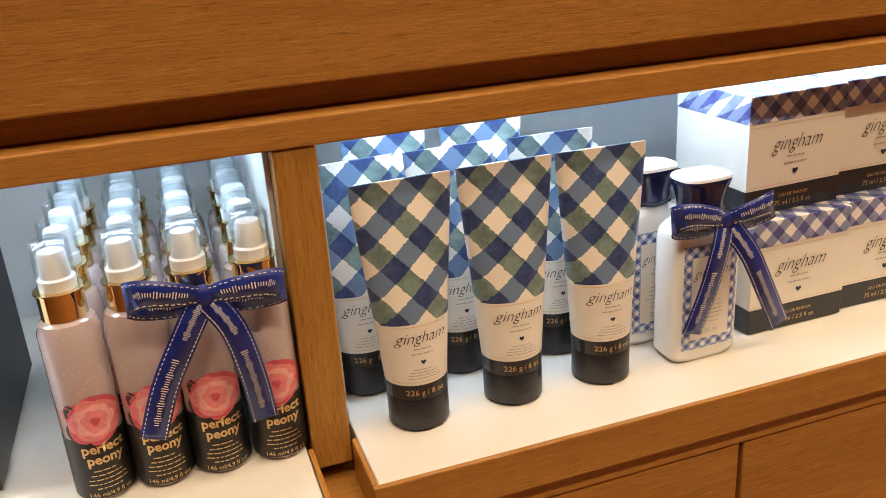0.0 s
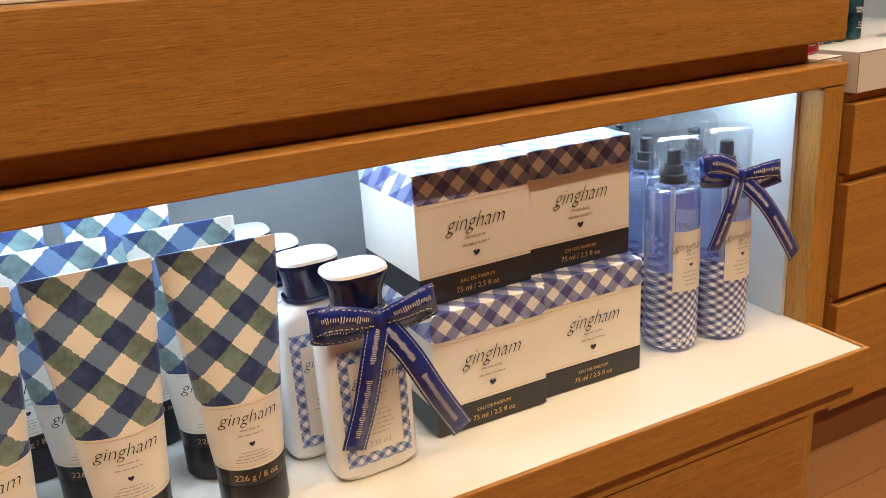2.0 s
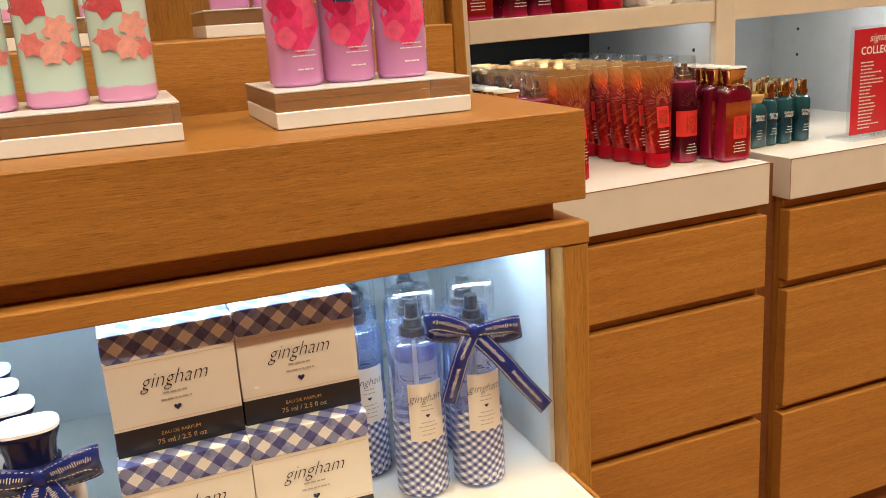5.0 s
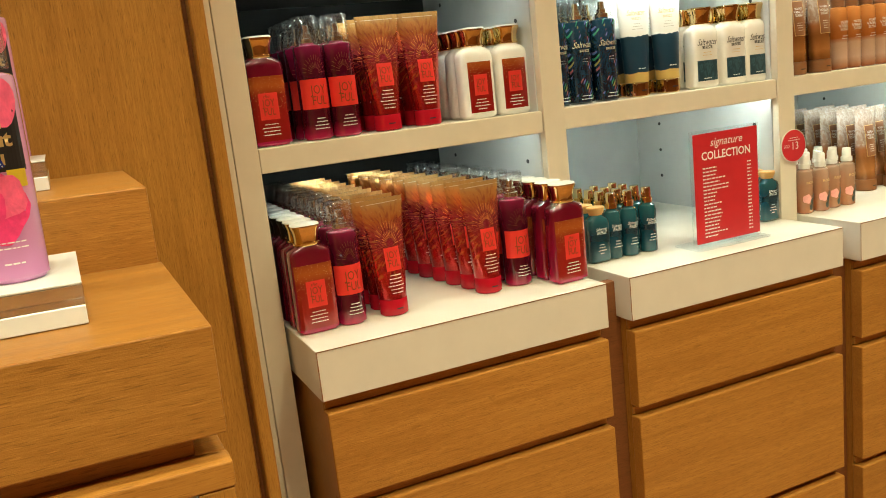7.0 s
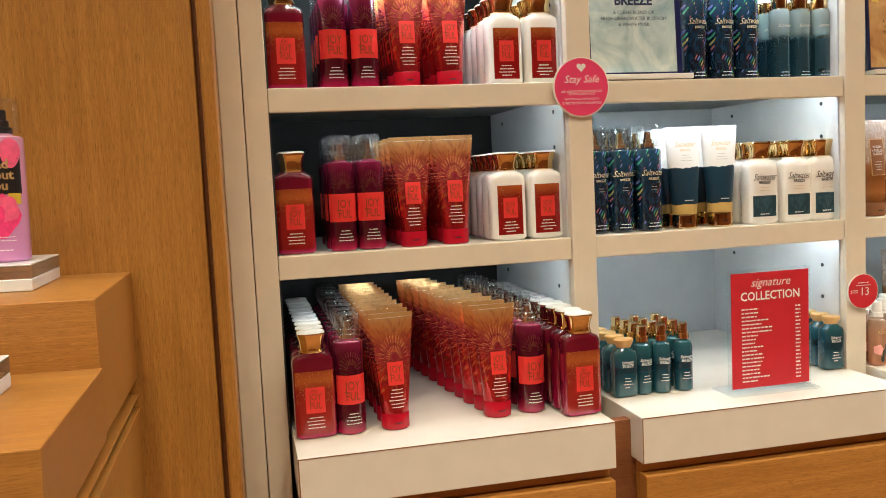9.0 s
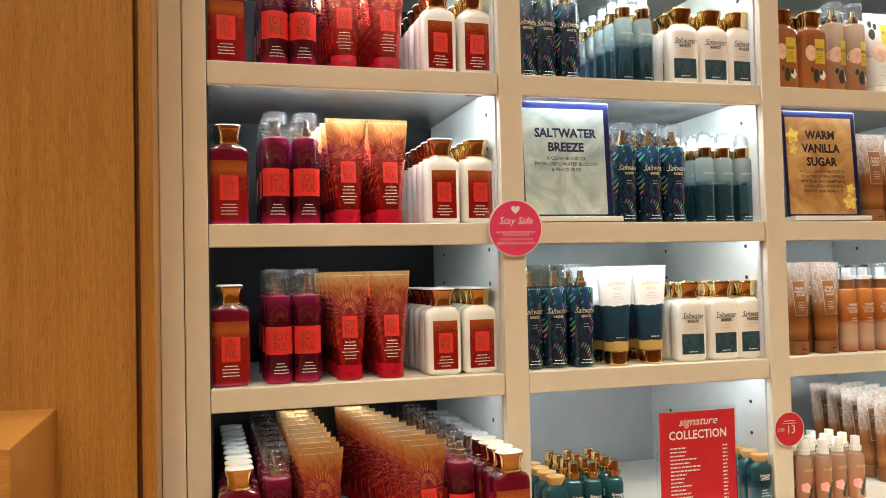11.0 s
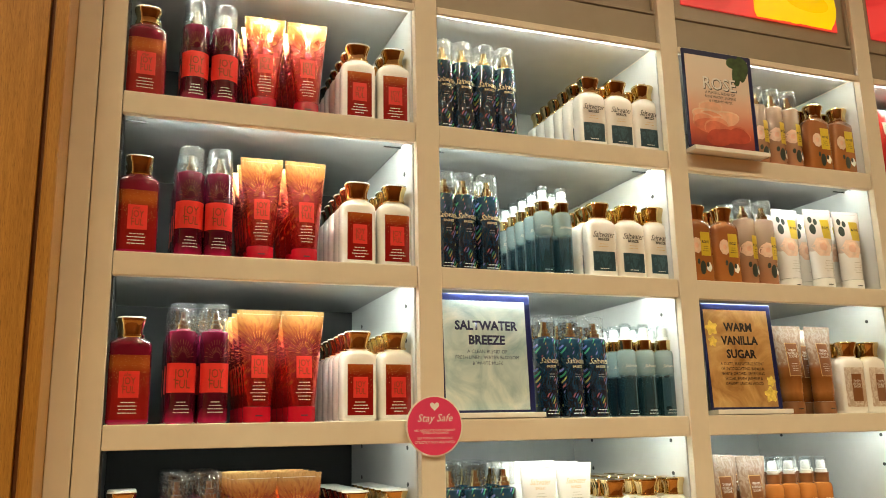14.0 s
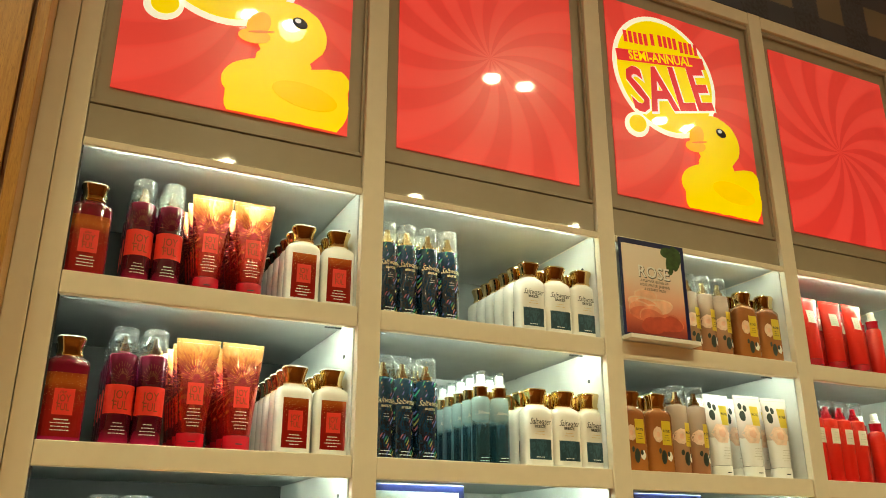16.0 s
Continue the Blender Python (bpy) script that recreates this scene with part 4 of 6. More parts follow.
tube_r = cream_tube("red and gold body cream tube with firework print", M_TUBE_RED, M_TUBECAP_RED)
part("panel", patch(S_TUBE, -0.0135, 0.0135, 0.074, 0.112, 0.0005), M_RED_LABEL, tube_r, "orange-red panel")
part("lettering", words("JOY\nFUL", S_TUBE, 0, 0.0925, 0.0165, 0.0009, 0, 0.72), M_INK_BRONZE, tube_r)
part("small_print", bars(S_TUBE, 0, 0.066, 6, 0.030, 0.0058, 0.0022), M_INK_WHITE, tube_r)
bm = bmesh.new()
for k in range(15):
    a = math.pi * (k + 0.5) / 15
    for r0, r1 in ((0.008, 0.015), (0.018, 0.026)):
        p0, p1 = (r0 * math.cos(a), 0.116 + r0 * math.sin(a) * 1.5), (r1 * math.cos(a), 0.116 + r1 * math.sin(a) * 1.5)
        nx, nz = -math.sin(a) * 0.0003, math.cos(a) * 0.0003
        vs = [bm.verts.new((x, S_TUBE.front(x, z, 0.0005), z)) for x, z in ((p0[0] - nx, p0[1] - nz), (p1[0] - nx, p1[1] - nz), (p1[0] + nx, p1[1] + nz), (p0[0] + nx, p0[1] + nz))]
        bm.faces.new(vs[::-1])
part("firework_print", bm, M_INK_FLAME, tube_r)

lot_r = lotion_bottle("white lotion bottle with red label and gold cap", M_BOTTLEWHITE)
l = part("label", patch(S_LOT, -0.0235, 0.0235, 0.010, 0.098), M_ORANGE_LABEL, lot_r, "gold-speckled red label")
part("panel", patch(S_LOT, -0.0135, 0.0135, 0.040, 0.076, 0.0007), M_RED_LABEL, l)
part("lettering", words("JOY\nFUL", S_LOT, 0, 0.0565, 0.0145, 0.0011, 0, 0.72), M_INK_BRONZE, l)
part("small_print", bars(S_LOT, 0, 0.032, 4, 0.034, 0.0055, 0.0022), M_INK_WHITE, l)

gels, mists, tubes, lots = [], [], [], []
for i, z in enumerate(SHELF_Z):
    f = FACE + (0.030 if i == 0 else 0.022)
    gels += column(1.197, f + 0.020, z + 0.001, 2, 0.05)
    for x in (1.279, 1.330):
        mists += column(x, f + 0.026, z + 0.001, 4 if i < 3 else 3, 0.052)
    for x in (1.403, 1.480):
        tubes += column(x, f + 0.024, z + 0.001, 4, 0.050, 0, 3, -0.001)
    for x in (1.577, 1.648):
        lots += column(x, f + 0.020, z + 0.001, 6, 0.043, 0, 3)
WT = CAB_TOP + 0.0008
gels += column(1.206, 1.288, WT, 10, 0.044, 4) + column(1.648, 1.245, WT, 11, 0.044, 4)
mists += column(1.265, 1.292, WT, 9, 0.052) + column(1.579, 1.298, WT, 9, 0.052)
tubes += column(1.337, 1.289, WT, 10, 0.048, 3, 5) + column(1.516, 1.292, WT, 10, 0.048, 3, 5, -0.006)
place_all(gel_r, gels, "crimson shower gels")
place_all(mist_r, mists, "plum fragrance mists")
place_all(tube_r, tubes, "red and gold cream tubes")
place_all(lot_r, lots, "white lotions with red labels")

# ---- sea blue range ----
mist_b = mist_bottle("dark blue marbled fragrance mist with gold pump", M_TEAL_MIST)
part("lettering", words("Saltwater", S_MIST, 0.001, 0.108, 0.0155, 0.0008, 0.45, 0.72), M_INK_PALE, mist_b)
part("lettering", words("BREEZE", S_MIST, 0.001, 0.097, 0.0062, 0.0008, 0, 1, 0.0001), M_INK_PALE, mist_b)
part("small_print", bars(S_MIST, 0.001, 0.082, 2, 0.018, 0.005, 0.0016), M_INK_GREY, mist_b)
part("small_print", bars(S_MIST, 0.001, 0.014, 2, 0.032, 0.006, 0.0024), M_INK_WHITE, mist_b)
tube_b = cream_tube("white body cream tube with dark blue lower half", M_TEAL_TUBE, M_GOLD)
part("lettering", words("Saltwater", S_TUBE, 0, 0.158, 0.0150, 0.0008, 0.45, 0.72), M_INK_GOLD, tube_b)
part("lettering", words("BREEZE", S_TUBE, 0, 0.147, 0.0065, 0.0008), M_INK_GOLD, tube_b)
part("small_print", bars(S_TUBE, 0, 0.137, 3, 0.026, 0.005, 0.0016), M_INK_GREY, tube_b)
part("small_print", bars(S_TUBE, 0, 0.052, 1, 0.028, 0.006, 0.003), M_INK_WHITE, tube_b)
lot_b = lotion_bottle("white lotion bottle with dark blue label and gold cap", M_BOTTLEWHITE, M_GOLD, M_GOLD)
l = part("label", patch(S_LOT, -0.0245, 0.0245, 0.014, 0.054), M_TEAL_LABEL, lot_b, "dark blue marbled label")
part("small_print", bars(S_LOT, 0, 0.018, 2, 0.034, 0.006, 0.0026), M_INK_WHITE, l)
part("lettering", words("Saltwater", S_LOT, 0, 0.089, 0.0180, 0.0008, 0.45, 0.70), M_INK_BLACK, lot_b)
part("lettering", words("BREEZE", S_LOT, 0, 0.079, 0.0075, 0.0008, 0, 1, 0.0002), M_INK_BLACK, lot_b)
part("small_print", bars(S_LOT, 0, 0.069, 2, 0.030, 0.0055, 0.0016), M_INK_GOLD, lot_b)
spray_b = spray_bottle("clear spray bottle with blue lower half and white nozzle", M_SPRAY_CLEAR)
part("lettering", words("Saltwater", S_SPRAY, 0, 0.100, 0.0085, 0.0008, 0.35, 0.85), M_INK_GREY, spray_b)
part("small_print", bars(S_SPRAY, 0, 0.012, 2, 0.028, 0.006, 0.002), M_INK_WHITE, spray_b)
mini_b = mini_bottle("small teal spray bottle with gold top", M_TEAL_MINI, "spray")
part("lettering", words("Saltwater\nBREEZE", S_MINI, 0, 0.060, 0.008, 0.0008, 0.3, 0.8), M_INK_WHITE, mini_b)
part("small_print", bars(S_MINI, 0, 0.034, 3, 0.02, 0.0055, 0.0018), M_INK_WHITE, mini_b)
jar_b = mini_bottle("small teal gel bottle with tan cap", M_TEAL_MINI, "cap", M_CORK)
part("lettering", words("Saltwater\nBREEZE", S_JAR, 0, 0.060, 0.008, 0.0008, 0.3, 0.8), M_INK_WHITE, jar_b)
part("small_print", bars(S_JAR, 0, 0.034, 4, 0.02, 0.0055, 0.0018), M_INK_WHITE, jar_b)

Z3, Z4, Z5, Z6 = [z + 0.001 for z in SHELF_Z]
F = FACE + 0.024
m_b, t_b, l_b, s_b = [], [], [], []
m_b += column(1.755, F + 0.040, Z3, 3, 0.05) + column(1.803, F + 0.036, Z3, 4, 0.05) + column(1.856, F + 0.028, Z3, 4, 0.05)
for x in (1.955, 2.011, 2.063):
    m_b += column(x, F + 0.026, Z4, 4, 0.051)
for x in (1.752, 1.793, 1.843):
    m_b += column(x, F + 0.028, Z5, 3, 0.052)
for x in (1.753, 1.796, 1.843, 1.890):
    m_b += column(x, F + 0.026, Z6, 3, 0.052)
for x in (1.928, 2.004):
    t_b += column(x, F + 0.026, Z3, 4, 0.05, 0, 3)
for z, xs in ((Z3, (2.086, 2.160, 2.222)), (Z5, (2.086, 2.155, 2.222)), (Z6, (2.081, 2.148, 2.218))):
    for i, x in enumerate(xs):
        l_b += column(x, F + 0.020, z, 6, 0.043, 0, 3)
for x in (2.137, 2.181, 2.228):
    s_b += column(x, F + 0.026, Z4, 4, 0.044)
s_b += column(2.095, F + 0.06, Z4, 3, 0.044)
for x in (1.963, 2.006):
    s_b += column(x, F + 0.026, Z5, 6, 0.044)
place_all(mist_b, m_b, "dark blue fragrance mists")
place_all(tube_b, t_b, "white and blue cream tubes")
place_all(lot_b, l_b, "white lotions with blue labels")
place_all(spray_b, s_b, "clear and blue spray bottles")
place_all(mini_b, [s for x, y, n in ((1.802, 1.322, 4), (1.839, 1.319, 4), (1.881, 1.318, 4)) for s in column(x, y, WT, n, 0.036)], "small teal bottles")
place_all(jar_b, column(1.763, 1.318, WT, 4, 0.037) + column(2.215, 1.344, WT, 3, 0.036), "small teal gels")

# ---- rose range ----
mist_p = mist_bottle("clear peach fragrance mist with yellow label", M_PEACH)
gel_p = gel_bottle("amber shower gel bottle with yellow label", M_AMBER, M_GOLD, M_GOLD)
for t, s, w in ((mist_p, S_MIST, 0.013), (gel_p, S_GEL, 0.016)):
    bm = bmesh.new()
    blob(bm, s, -w * 0.8, 0.082, 0.013, 0.017, 0.0005, 0.04, 2, 8)
    r = part("rose_print", bm, M_ROSE_CREAM, t, "cream and peach rose print")
    for q in (0.68, 0.36):
        bm = bmesh.new()
        blob(bm, s, -w * 0.8, 0.082, 0.013 * q, 0.017 * q, 0.0005 + 0.0001 / q, 0.1, int(q * 10), 5)
        part("petal_print", bm, M_CARD_PETALS[0] if q > 0.5 else M_CARD_PETALS[1], r)
    l = part("label", patch(s, -w * 0.2, w * 1.35, 0.060, 0.112, 0.0010), M_YELLOW, t, "yellow label")
    part("lettering", words("ROSE", s, w * 0.55, 0.090, 0.0078, 0.0015, 0, 1, 0.0002), M_INK_BLACK, l)
    part("small_print", bars(s, w * 0.55, 0.080, 3, 0.016, 0.005, 0.0016, 0.0014), M_INK_BLACK, l)
    bm = bmesh.new()
    for k, (cx, cz) in enumerate(((-0.001, 0.034), (0.012, 0.041), (-0.011, 0.047))):
        blob(bm, s, cx, cz, 0.0078 if k == 0 else 0.0035, 0.0145 if k == 0 else 0.006, 0.0006, 0.06, k, 2)
    part("leaf_print", bm, M_LEAF, t)
    bm = bmesh.new()
    blob(bm, s, w * 0.95, 0.036, 0.007, 0.010, 0.0005, 0.08, 7, 5)
    part("blossom_print", bm, M_BOTTLEWHITE, t)
tube_p = cream_tube("white body cream tube with rose print", M_ROSE_TUBE, M_CAPWHITE)
bm = bmesh.new()
blob(bm, S_TUBE, -0.004, 0.100, 0.0225, 0.023, 0.0005, 0.08, 3, 6)
r = part("rose_print", bm, M_ROSE_CREAM, tube_p, "cream and peach rose print")
for k in (0.7, 0.42):
    bm = bmesh.new()
    blob(bm, S_TUBE, -0.004, 0.100, 0.0225 * k, 0.023 * k, 0.0005 + 0.0003 / k, 0.1, int(k * 10), 5)
    part("petal_print", bm, M_CARD_PETALS[0] if k > 0.5 else M_CARD_PETALS[1], r)
l = part("label", patch(S_TUBE, 0.001, 0.026, 0.120, 0.166, 0.0006), M_YELLOW, tube_p, "yellow label")
part("lettering", words("ROSE", S_TUBE, 0.0135, 0.146, 0.0085, 0.001, 0, 1, 0.0002), M_INK_BLACK, l)
bm = bmesh.new()
for k, (cx, cz) in enumerate(((-0.021, 0.142), (-0.012, 0.160), (-0.024, 0.165))):
    blob(bm, S_TUBE, cx, cz, 0.0072 if k == 0 else 0.005, 0.0125 if k == 0 else 0.008, 0.0006, 0.03, k, 3)
part("leaf_print", bm, M_LEAF, tube_p)
part("small_print", bars(S_TUBE, 0.004, 0.066, 5, 0.03, 0.006, 0.0016), M_INK_GREY, tube_p)
mini_p = mini_bottle("small clear peach spray bottle with white nozzle", M_PEACH, "spray", M_CAPWHITE)
part("lettering", words("ROSE", S_MINI, 0, 0.066, 0.008, 0.0008), M_INK_GOLD, mini_p)
bm = bmesh.new()
blob(bm, S_MINI, -0.007, 0.032, 0.008, 0.010, 0.0005, 0.08, 4, 5)
part("rose_print", bm, M_PETALS[2], mini_p)
bm = bmesh.new()
for k, (cx, cz) in enumerate(((0.003, 0.026), (0.008, 0.036), (0.0, 0.014))):
    blob(bm, S_MINI, cx, cz, 0.004, 0.007, 0.0007, 0.03, k, 3)
part("leaf_print", bm, M_LEAF, mini_p)
place_all(mist_p, [s for x in (2.528, 2.576, 2.624) for s in column(x, F + 0.028, Z6, 3, 0.052)] + [s for x in (2.464, 2.518) for s in column(x, F + 0.030, Z5, 3, 0.052)], "peach fragrance mists")
place_all(gel_p, column(2.700, F + 0.026, Z6, 3, 0.045) + column(2.772, F + 0.026, Z6, 2, 0.045) + column(2.330, F + 0.026, Z5, 3, 0.045) + column(2.402, F + 0.026, Z5, 3, 0.045), "amber shower gels")
place_all(tube_p, column(2.600, F + 0.05, Z5, 2, 0.05) + column(2.676, F + 0.028, Z5, 3, 0.05, -3) + column(2.762, F + 0.028, Z5, 3, 0.05, -3), "white rose cream tubes")
place_all(mini_p, [s for x, y, n in ((2.313, 1.338, 4), (2.354, 1.332, 4), (2.395, 1.338, 4), (2.438, 1.335, 3)) for s in column(x, y, WT, n, 0.038)], "small peach bottles")

# ---- vanilla range ----
tube_v = cream_tube("bronze body cream tube with swirled white top", M_BROWN_TUBE, M_BROWN_LABEL)
part("label_border", patch(S_TUBE, -0.0149, 0.0169, 0.081, 0.153, 0.0004), M_INK_GOLD, tube_v, "thin gold border")
l = part("label", patch(S_TUBE, -0.014, 0.016, 0.082, 0.152, 0.0007), M_BROWN_LABEL, tube_v, "brown label with pale lettering")
part("lettering", words("WARM\nVANILLA\nSUGAR", S_TUBE, 0.001, 0.130, 0.0080, 0.001, 0, 0.85), M_INK_WHITE, l)
part("small_print", bars(S_TUBE, 0.001, 0.107, 4, 0.024, 0.005, 0.0016, 0.0009), M_INK_WHITE, l)
spray_v = spray_bottle("amber spray bottle with white nozzle", M_BROWN_SPRAY, M_BROWN_LABEL)
part("lettering", words("WARM\nVANILLA\nSUGAR", S_SPRAY, 0, 0.092, 0.0085, 0.0008, 0, 0.85), M_INK_WHITE, spray_v)
part("small_print", bars(S_SPRAY, 0, 0.070, 2, 0.022, 0.005, 0.0016), M_INK_WHITE, spray_v)
lot_v = lotion_bottle("white lotion bottle with brown label and gold cap", M_BOTTLEWHITE, M_GOLD, M_GOLD)
part("label", patch(S_LOT, -0.0265, 0.0265, 0.014, 0.100), M_MARBLE, lot_v, "marbled grey-brown label")
l = part("panel", patch(S_LOT, -0.0105, 0.0155, 0.026, 0.086, 0.0008), M_BROWN_LABEL, lot_v, "brown panel")
part("lettering", words("WARM\nVANILLA\nSUGAR", S_LOT, 0.0025, 0.064, 0.0072, 0.0012, 0, 0.85), M_INK_WHITE, l)
place_all(tube_v, [s for x, z in ((2.345, Z3), (2.419, Z3), (2.550, Z4), (2.634, Z4)) for s in column(x, F + 0.026, z, 4, 0.05, 0, 3)] + column(2.600, 1.42, WT, 5, 0.05, 6) + column(2.672, 1.40, WT, 5, 0.05, 6), "bronze cream tubes")
place_all(spray_v, [s for x in (2.474, 2.517, 2.561, 2.605) for s in column(x, F + 0.026, Z3, 4, 0.043)], "amber spray bottles")
place_all(lot_v, column(2.706, F + 0.020, Z4, 5, 0.043) + column(2.774, F + 0.020, Z4, 5, 0.043), "white lotions with brown labels")

# ---- glittering red range ----
tube_g = cream_tube("glittering red body cream tube with cream label", M_SPARKLE_RED, M_TUBECAP_RED)
part("label", patch(S_TUBE, -0.014, 0.014, 0.122, 0.156, 0.0005), M_LABELCREAM, tube_g, "cream label")
part("small_print", bars(S_TUBE, 0, 0.146, 4, 0.022, 0.006, 0.002, 0.0009), M_INK_GREY, tube_g)
mist_g = mist_bottle("glittering red fragrance mist with cream label", M_SPARKLE_RED, M_TUBECAP_RED)
part("label", patch(S_MIST, -0.013, 0.013, 0.092, 0.128, 0.0005), M_LABELCREAM, mist_g, "cream label")
part("small_print", bars(S_MIST, 0, 0.118, 4, 0.02, 0.006, 0.002, 0.0009), M_INK_GREY, mist_g)
spray_g = spray_bottle("red spray bottle with white nozzle", M_SPARKLE_RED, M_TUBECAP_RED, M_CAPWHITE, False)
place_all(tube_g, [s for x in (2.924, 3.006, 3.088) for s in column(x, F + 0.028, Z6, 3, 0.05, 0, 3)], "glittering red cream tubes")
place_all(mist_g, [s for x in (2.890, 2.938, 2.986, 3.034) for s in column(x, F + 0.030, Z5, 3, 0.052)], "glittering red mists")
place_all(spray_g, column(3.160, F + 0.026, Z6, 3, 0.044) + column(3.110, F + 0.030, Z5, 3, 0.044), "red spray bottles")

# ---- checked range in the niche ----
placed_before = {o.name for o in bpy.data.objects}
tube_k = thing("cream_tube", "checked navy and cream body cream tube", "tube")
S_TUBE_UP = Shape([r for r in ([(0.0865,) + S_TUBE.at(0.0865)] + [q for q in S_TUBE.rings if q[0] > 0.0865])])
S_TUBE_LO = Shape([q for q in S_TUBE.rings if q[0] < 0.0865] + [(0.0865,) + S_TUBE.at(0.0865)])
soft(part("tube_body", S_TUBE_UP.mesh(32), M_GING_TUBE, tube_k, "watercolour checked tube body"))
l = soft(part("label", S_TUBE_LO.mesh(32), M_LABELCREAM, tube_k, "cream printed band"))
c = body("cap", TUBECAP, M_BLACKCAP, tube_k, "black flip cap")
part("thumb_notch", patch(Shape(TUBECAP), -0.006, 0.006, 0.0105, 0.0125, 0.0003, 6, 1), M_INK_BLACK, c)
band = Shape([(z, a + 0.0003, b + 0.0003, n) for z, a, b, n in [(0.0265, 0.0233, 0.0229, 2.0), (0.0385,) + S_TUBE.at(0.0385)]])
part("black_band", band.mesh(32), M_BLACKCAP, tube_k)
part("lettering", words("226 g / 8 oz", S_TUBE, 0, 0.0325, 0.0062, 0.0009), M_INK_GOLD, tube_k)
part("lettering", words("gingham", S_TUBE, 0, 0.0760, 0.0125, 0.0008, 0.40, 0.95, -0.00018), M_INK_BLACK, l)
part("small_print", bars(S_TUBE, 0, 0.0670, 2, 0.022, 0.0038, 0.0014), M_INK_GREY, l)
part("heart_print", heart(S_TUBE, 0, 0.0570, 0.0020), M_INK_NAVY, l)
part("small_print", bars(S_TUBE, 0, 0.0510, 4, 0.026, 0.0023, 0.0010), M_INK_GREY, l)
for z in (0.0410, 0.0845):
    part("printed_line", patch(S_TUBE, -0.022, 0.022, z, z + 0.0004, 0.0004, 14, 1), M_INK_GOLD, l)
T = TRAY + 0.001
place_all(tube_k, [(0.228, 0.605, T, 2), (0.308, 0.607, T, 0), (0.386, 0.605, T, -2), (0.204, 0.672, T, 4), (0.288, 0.672, T, 0), (0.374, 0.667, T, -2), (0.252, 0.737, T, 3), (0.340, 0.735, T, 0)], "checked cream tubes")

lot_k = lotion_bottle("white lotion bottle with checked border and navy cap", M_BOTTLEWHITE, M_NAVYCAP)
l = part("label_border", patch(S_LOT, -0.0255, 0.0255, 0.012, 0.104), gingham("check_label_print", 0.0075, (0.82, 0.80, 0.80), (0.30, 0.36, 0.55), (0.30, 0.36, 0.55), (0.04, 0.06, 0.20)), lot_k, "blue checked label border")
l = part("label", patch(S_LOT, -0.0185, 0.0185, 0.021, 0.094, 0.0008), M_LABELCREAM, lot_k, "cream label")
part("lettering", words("gingham", S_LOT, 0, 0.080, 0.0122, 0.0012, 0.40, 0.88, -0.00018), M_INK_BLACK, l)
part("small_print", bars(S_LOT, 0, 0.070, 2, 0.022, 0.0045, 0.0015, 0.0011), M_INK_GREY, l)
part("heart_print", heart(S_LOT, 0, 0.0605, 0.0021, 0.0011), M_INK_NAVY, l)
part("small_print", bars(S_LOT, 0, 0.053, 6, 0.028, 0.0036, 0.0012, 0.0011), M_INK_GREY, l)
part("lettering", words("236 ml", S_LOT, 0, 0.0275, 0.0062, 0.0011), M_INK_GREY, l)
place_all(lot_k, [(0.475, 0.604, T, 2), (0.455, 0.649, T, 3), (0.440, 0.694, T, 2), (0.430, 0.738, T, 0)], "white checked lotions")


def scent_box():
    w, h = 0.1010, 0.1035
    t = thing("perfume_box", "cream perfume carton with checked lid and black base", "box")
    part("base", cuboid(-w / 2, w / 2, 0, 0.098, 0, 0.0225, 0.0006), M_BLACKCAP, t, "matt black lower band")
    part("carton", cuboid(-w / 2 + 0.0002, w / 2 - 0.0002, 0.0002, 0.0978, 0.0226, 0.0800), M_LABELCREAM, t)
    part("lid", cuboid(-w / 2 - 0.0004, w / 2 + 0.0004, -0.0004, 0.0984, 0.0801, h, 0.0008), M_GING_BOX, t, "checked lid")
    f = Flat(0.0)
    part("lettering", words("gingham", f, 0, 0.0605, 0.0185, 0.0007, 0.44, 0.86, -0.00028), M_INK_BLACK, t)
    part("small_print", bars(f, 0, 0.0480, 2, 0.032, 0.0058, 0.0022), M_INK_GREY, t)
    part("heart_print", heart(f, 0, 0.0350, 0.0030), M_INK_NAVY, t)
    part("lettering", words("EAU DE PARFUM", f, 0, 0.0145, 0.0042, 0.0007), M_INK_GOLD, t)
    part("lettering", words("75 ml / 2.5 fl oz", f, 0, 0.0075, 0.0062, 0.0007), M_INK_GOLD, t)
    for z in (0.0250, 0.0770):
        part("printed_line", patch(f, -w / 2, w / 2, z, z + 0.0004, 0.0006, 1, 1), M_INK_GOLD, t)
    return t


place_all(scent_box(), [(0.5820, 0.605, T, 0.5), (0.6840, 0.611, T, -0.5), (0.5830, 0.623, T + 0.1036, 2.0), (0.6855, 0.630, T + 0.1036, -0.5)], "stacked perfume cartons")

mist_k = mist_bottle("pale blue fragrance mist with checked print", M_BLUE_LIQUID, M_BLACKCAP)
body("dip_tube", [(0.006, 0.0015), (0.15, 0.0015)], M_CAPWHITE, mist_k, "thin dip tube", 8)
mist_k.children[0].visible_shadow = False
S_KSKIN = Shape([(0.004, 0.0246), (0.078, 0.0246)])
soft(part("check_sleeve", S_KSKIN.mesh(36, False), M_GING_MIST, mist_k, "navy and white checked sleeve"))
l = part("label", patch(S_MIST, -0.0155, 0.0155, 0.060, 0.116, 0.0009), M_LABELCREAM, mist_k, "cream label")
part("lettering", words("gingham", S_MIST, 0, 0.102, 0.0112, 0.0013, 0.40, 0.85, -0.00015), M_INK_BLACK, l)
part("small_print", bars(S_MIST, 0, 0.094, 2, 0.018, 0.004, 0.0014, 0.0012), M_INK_GREY, l)
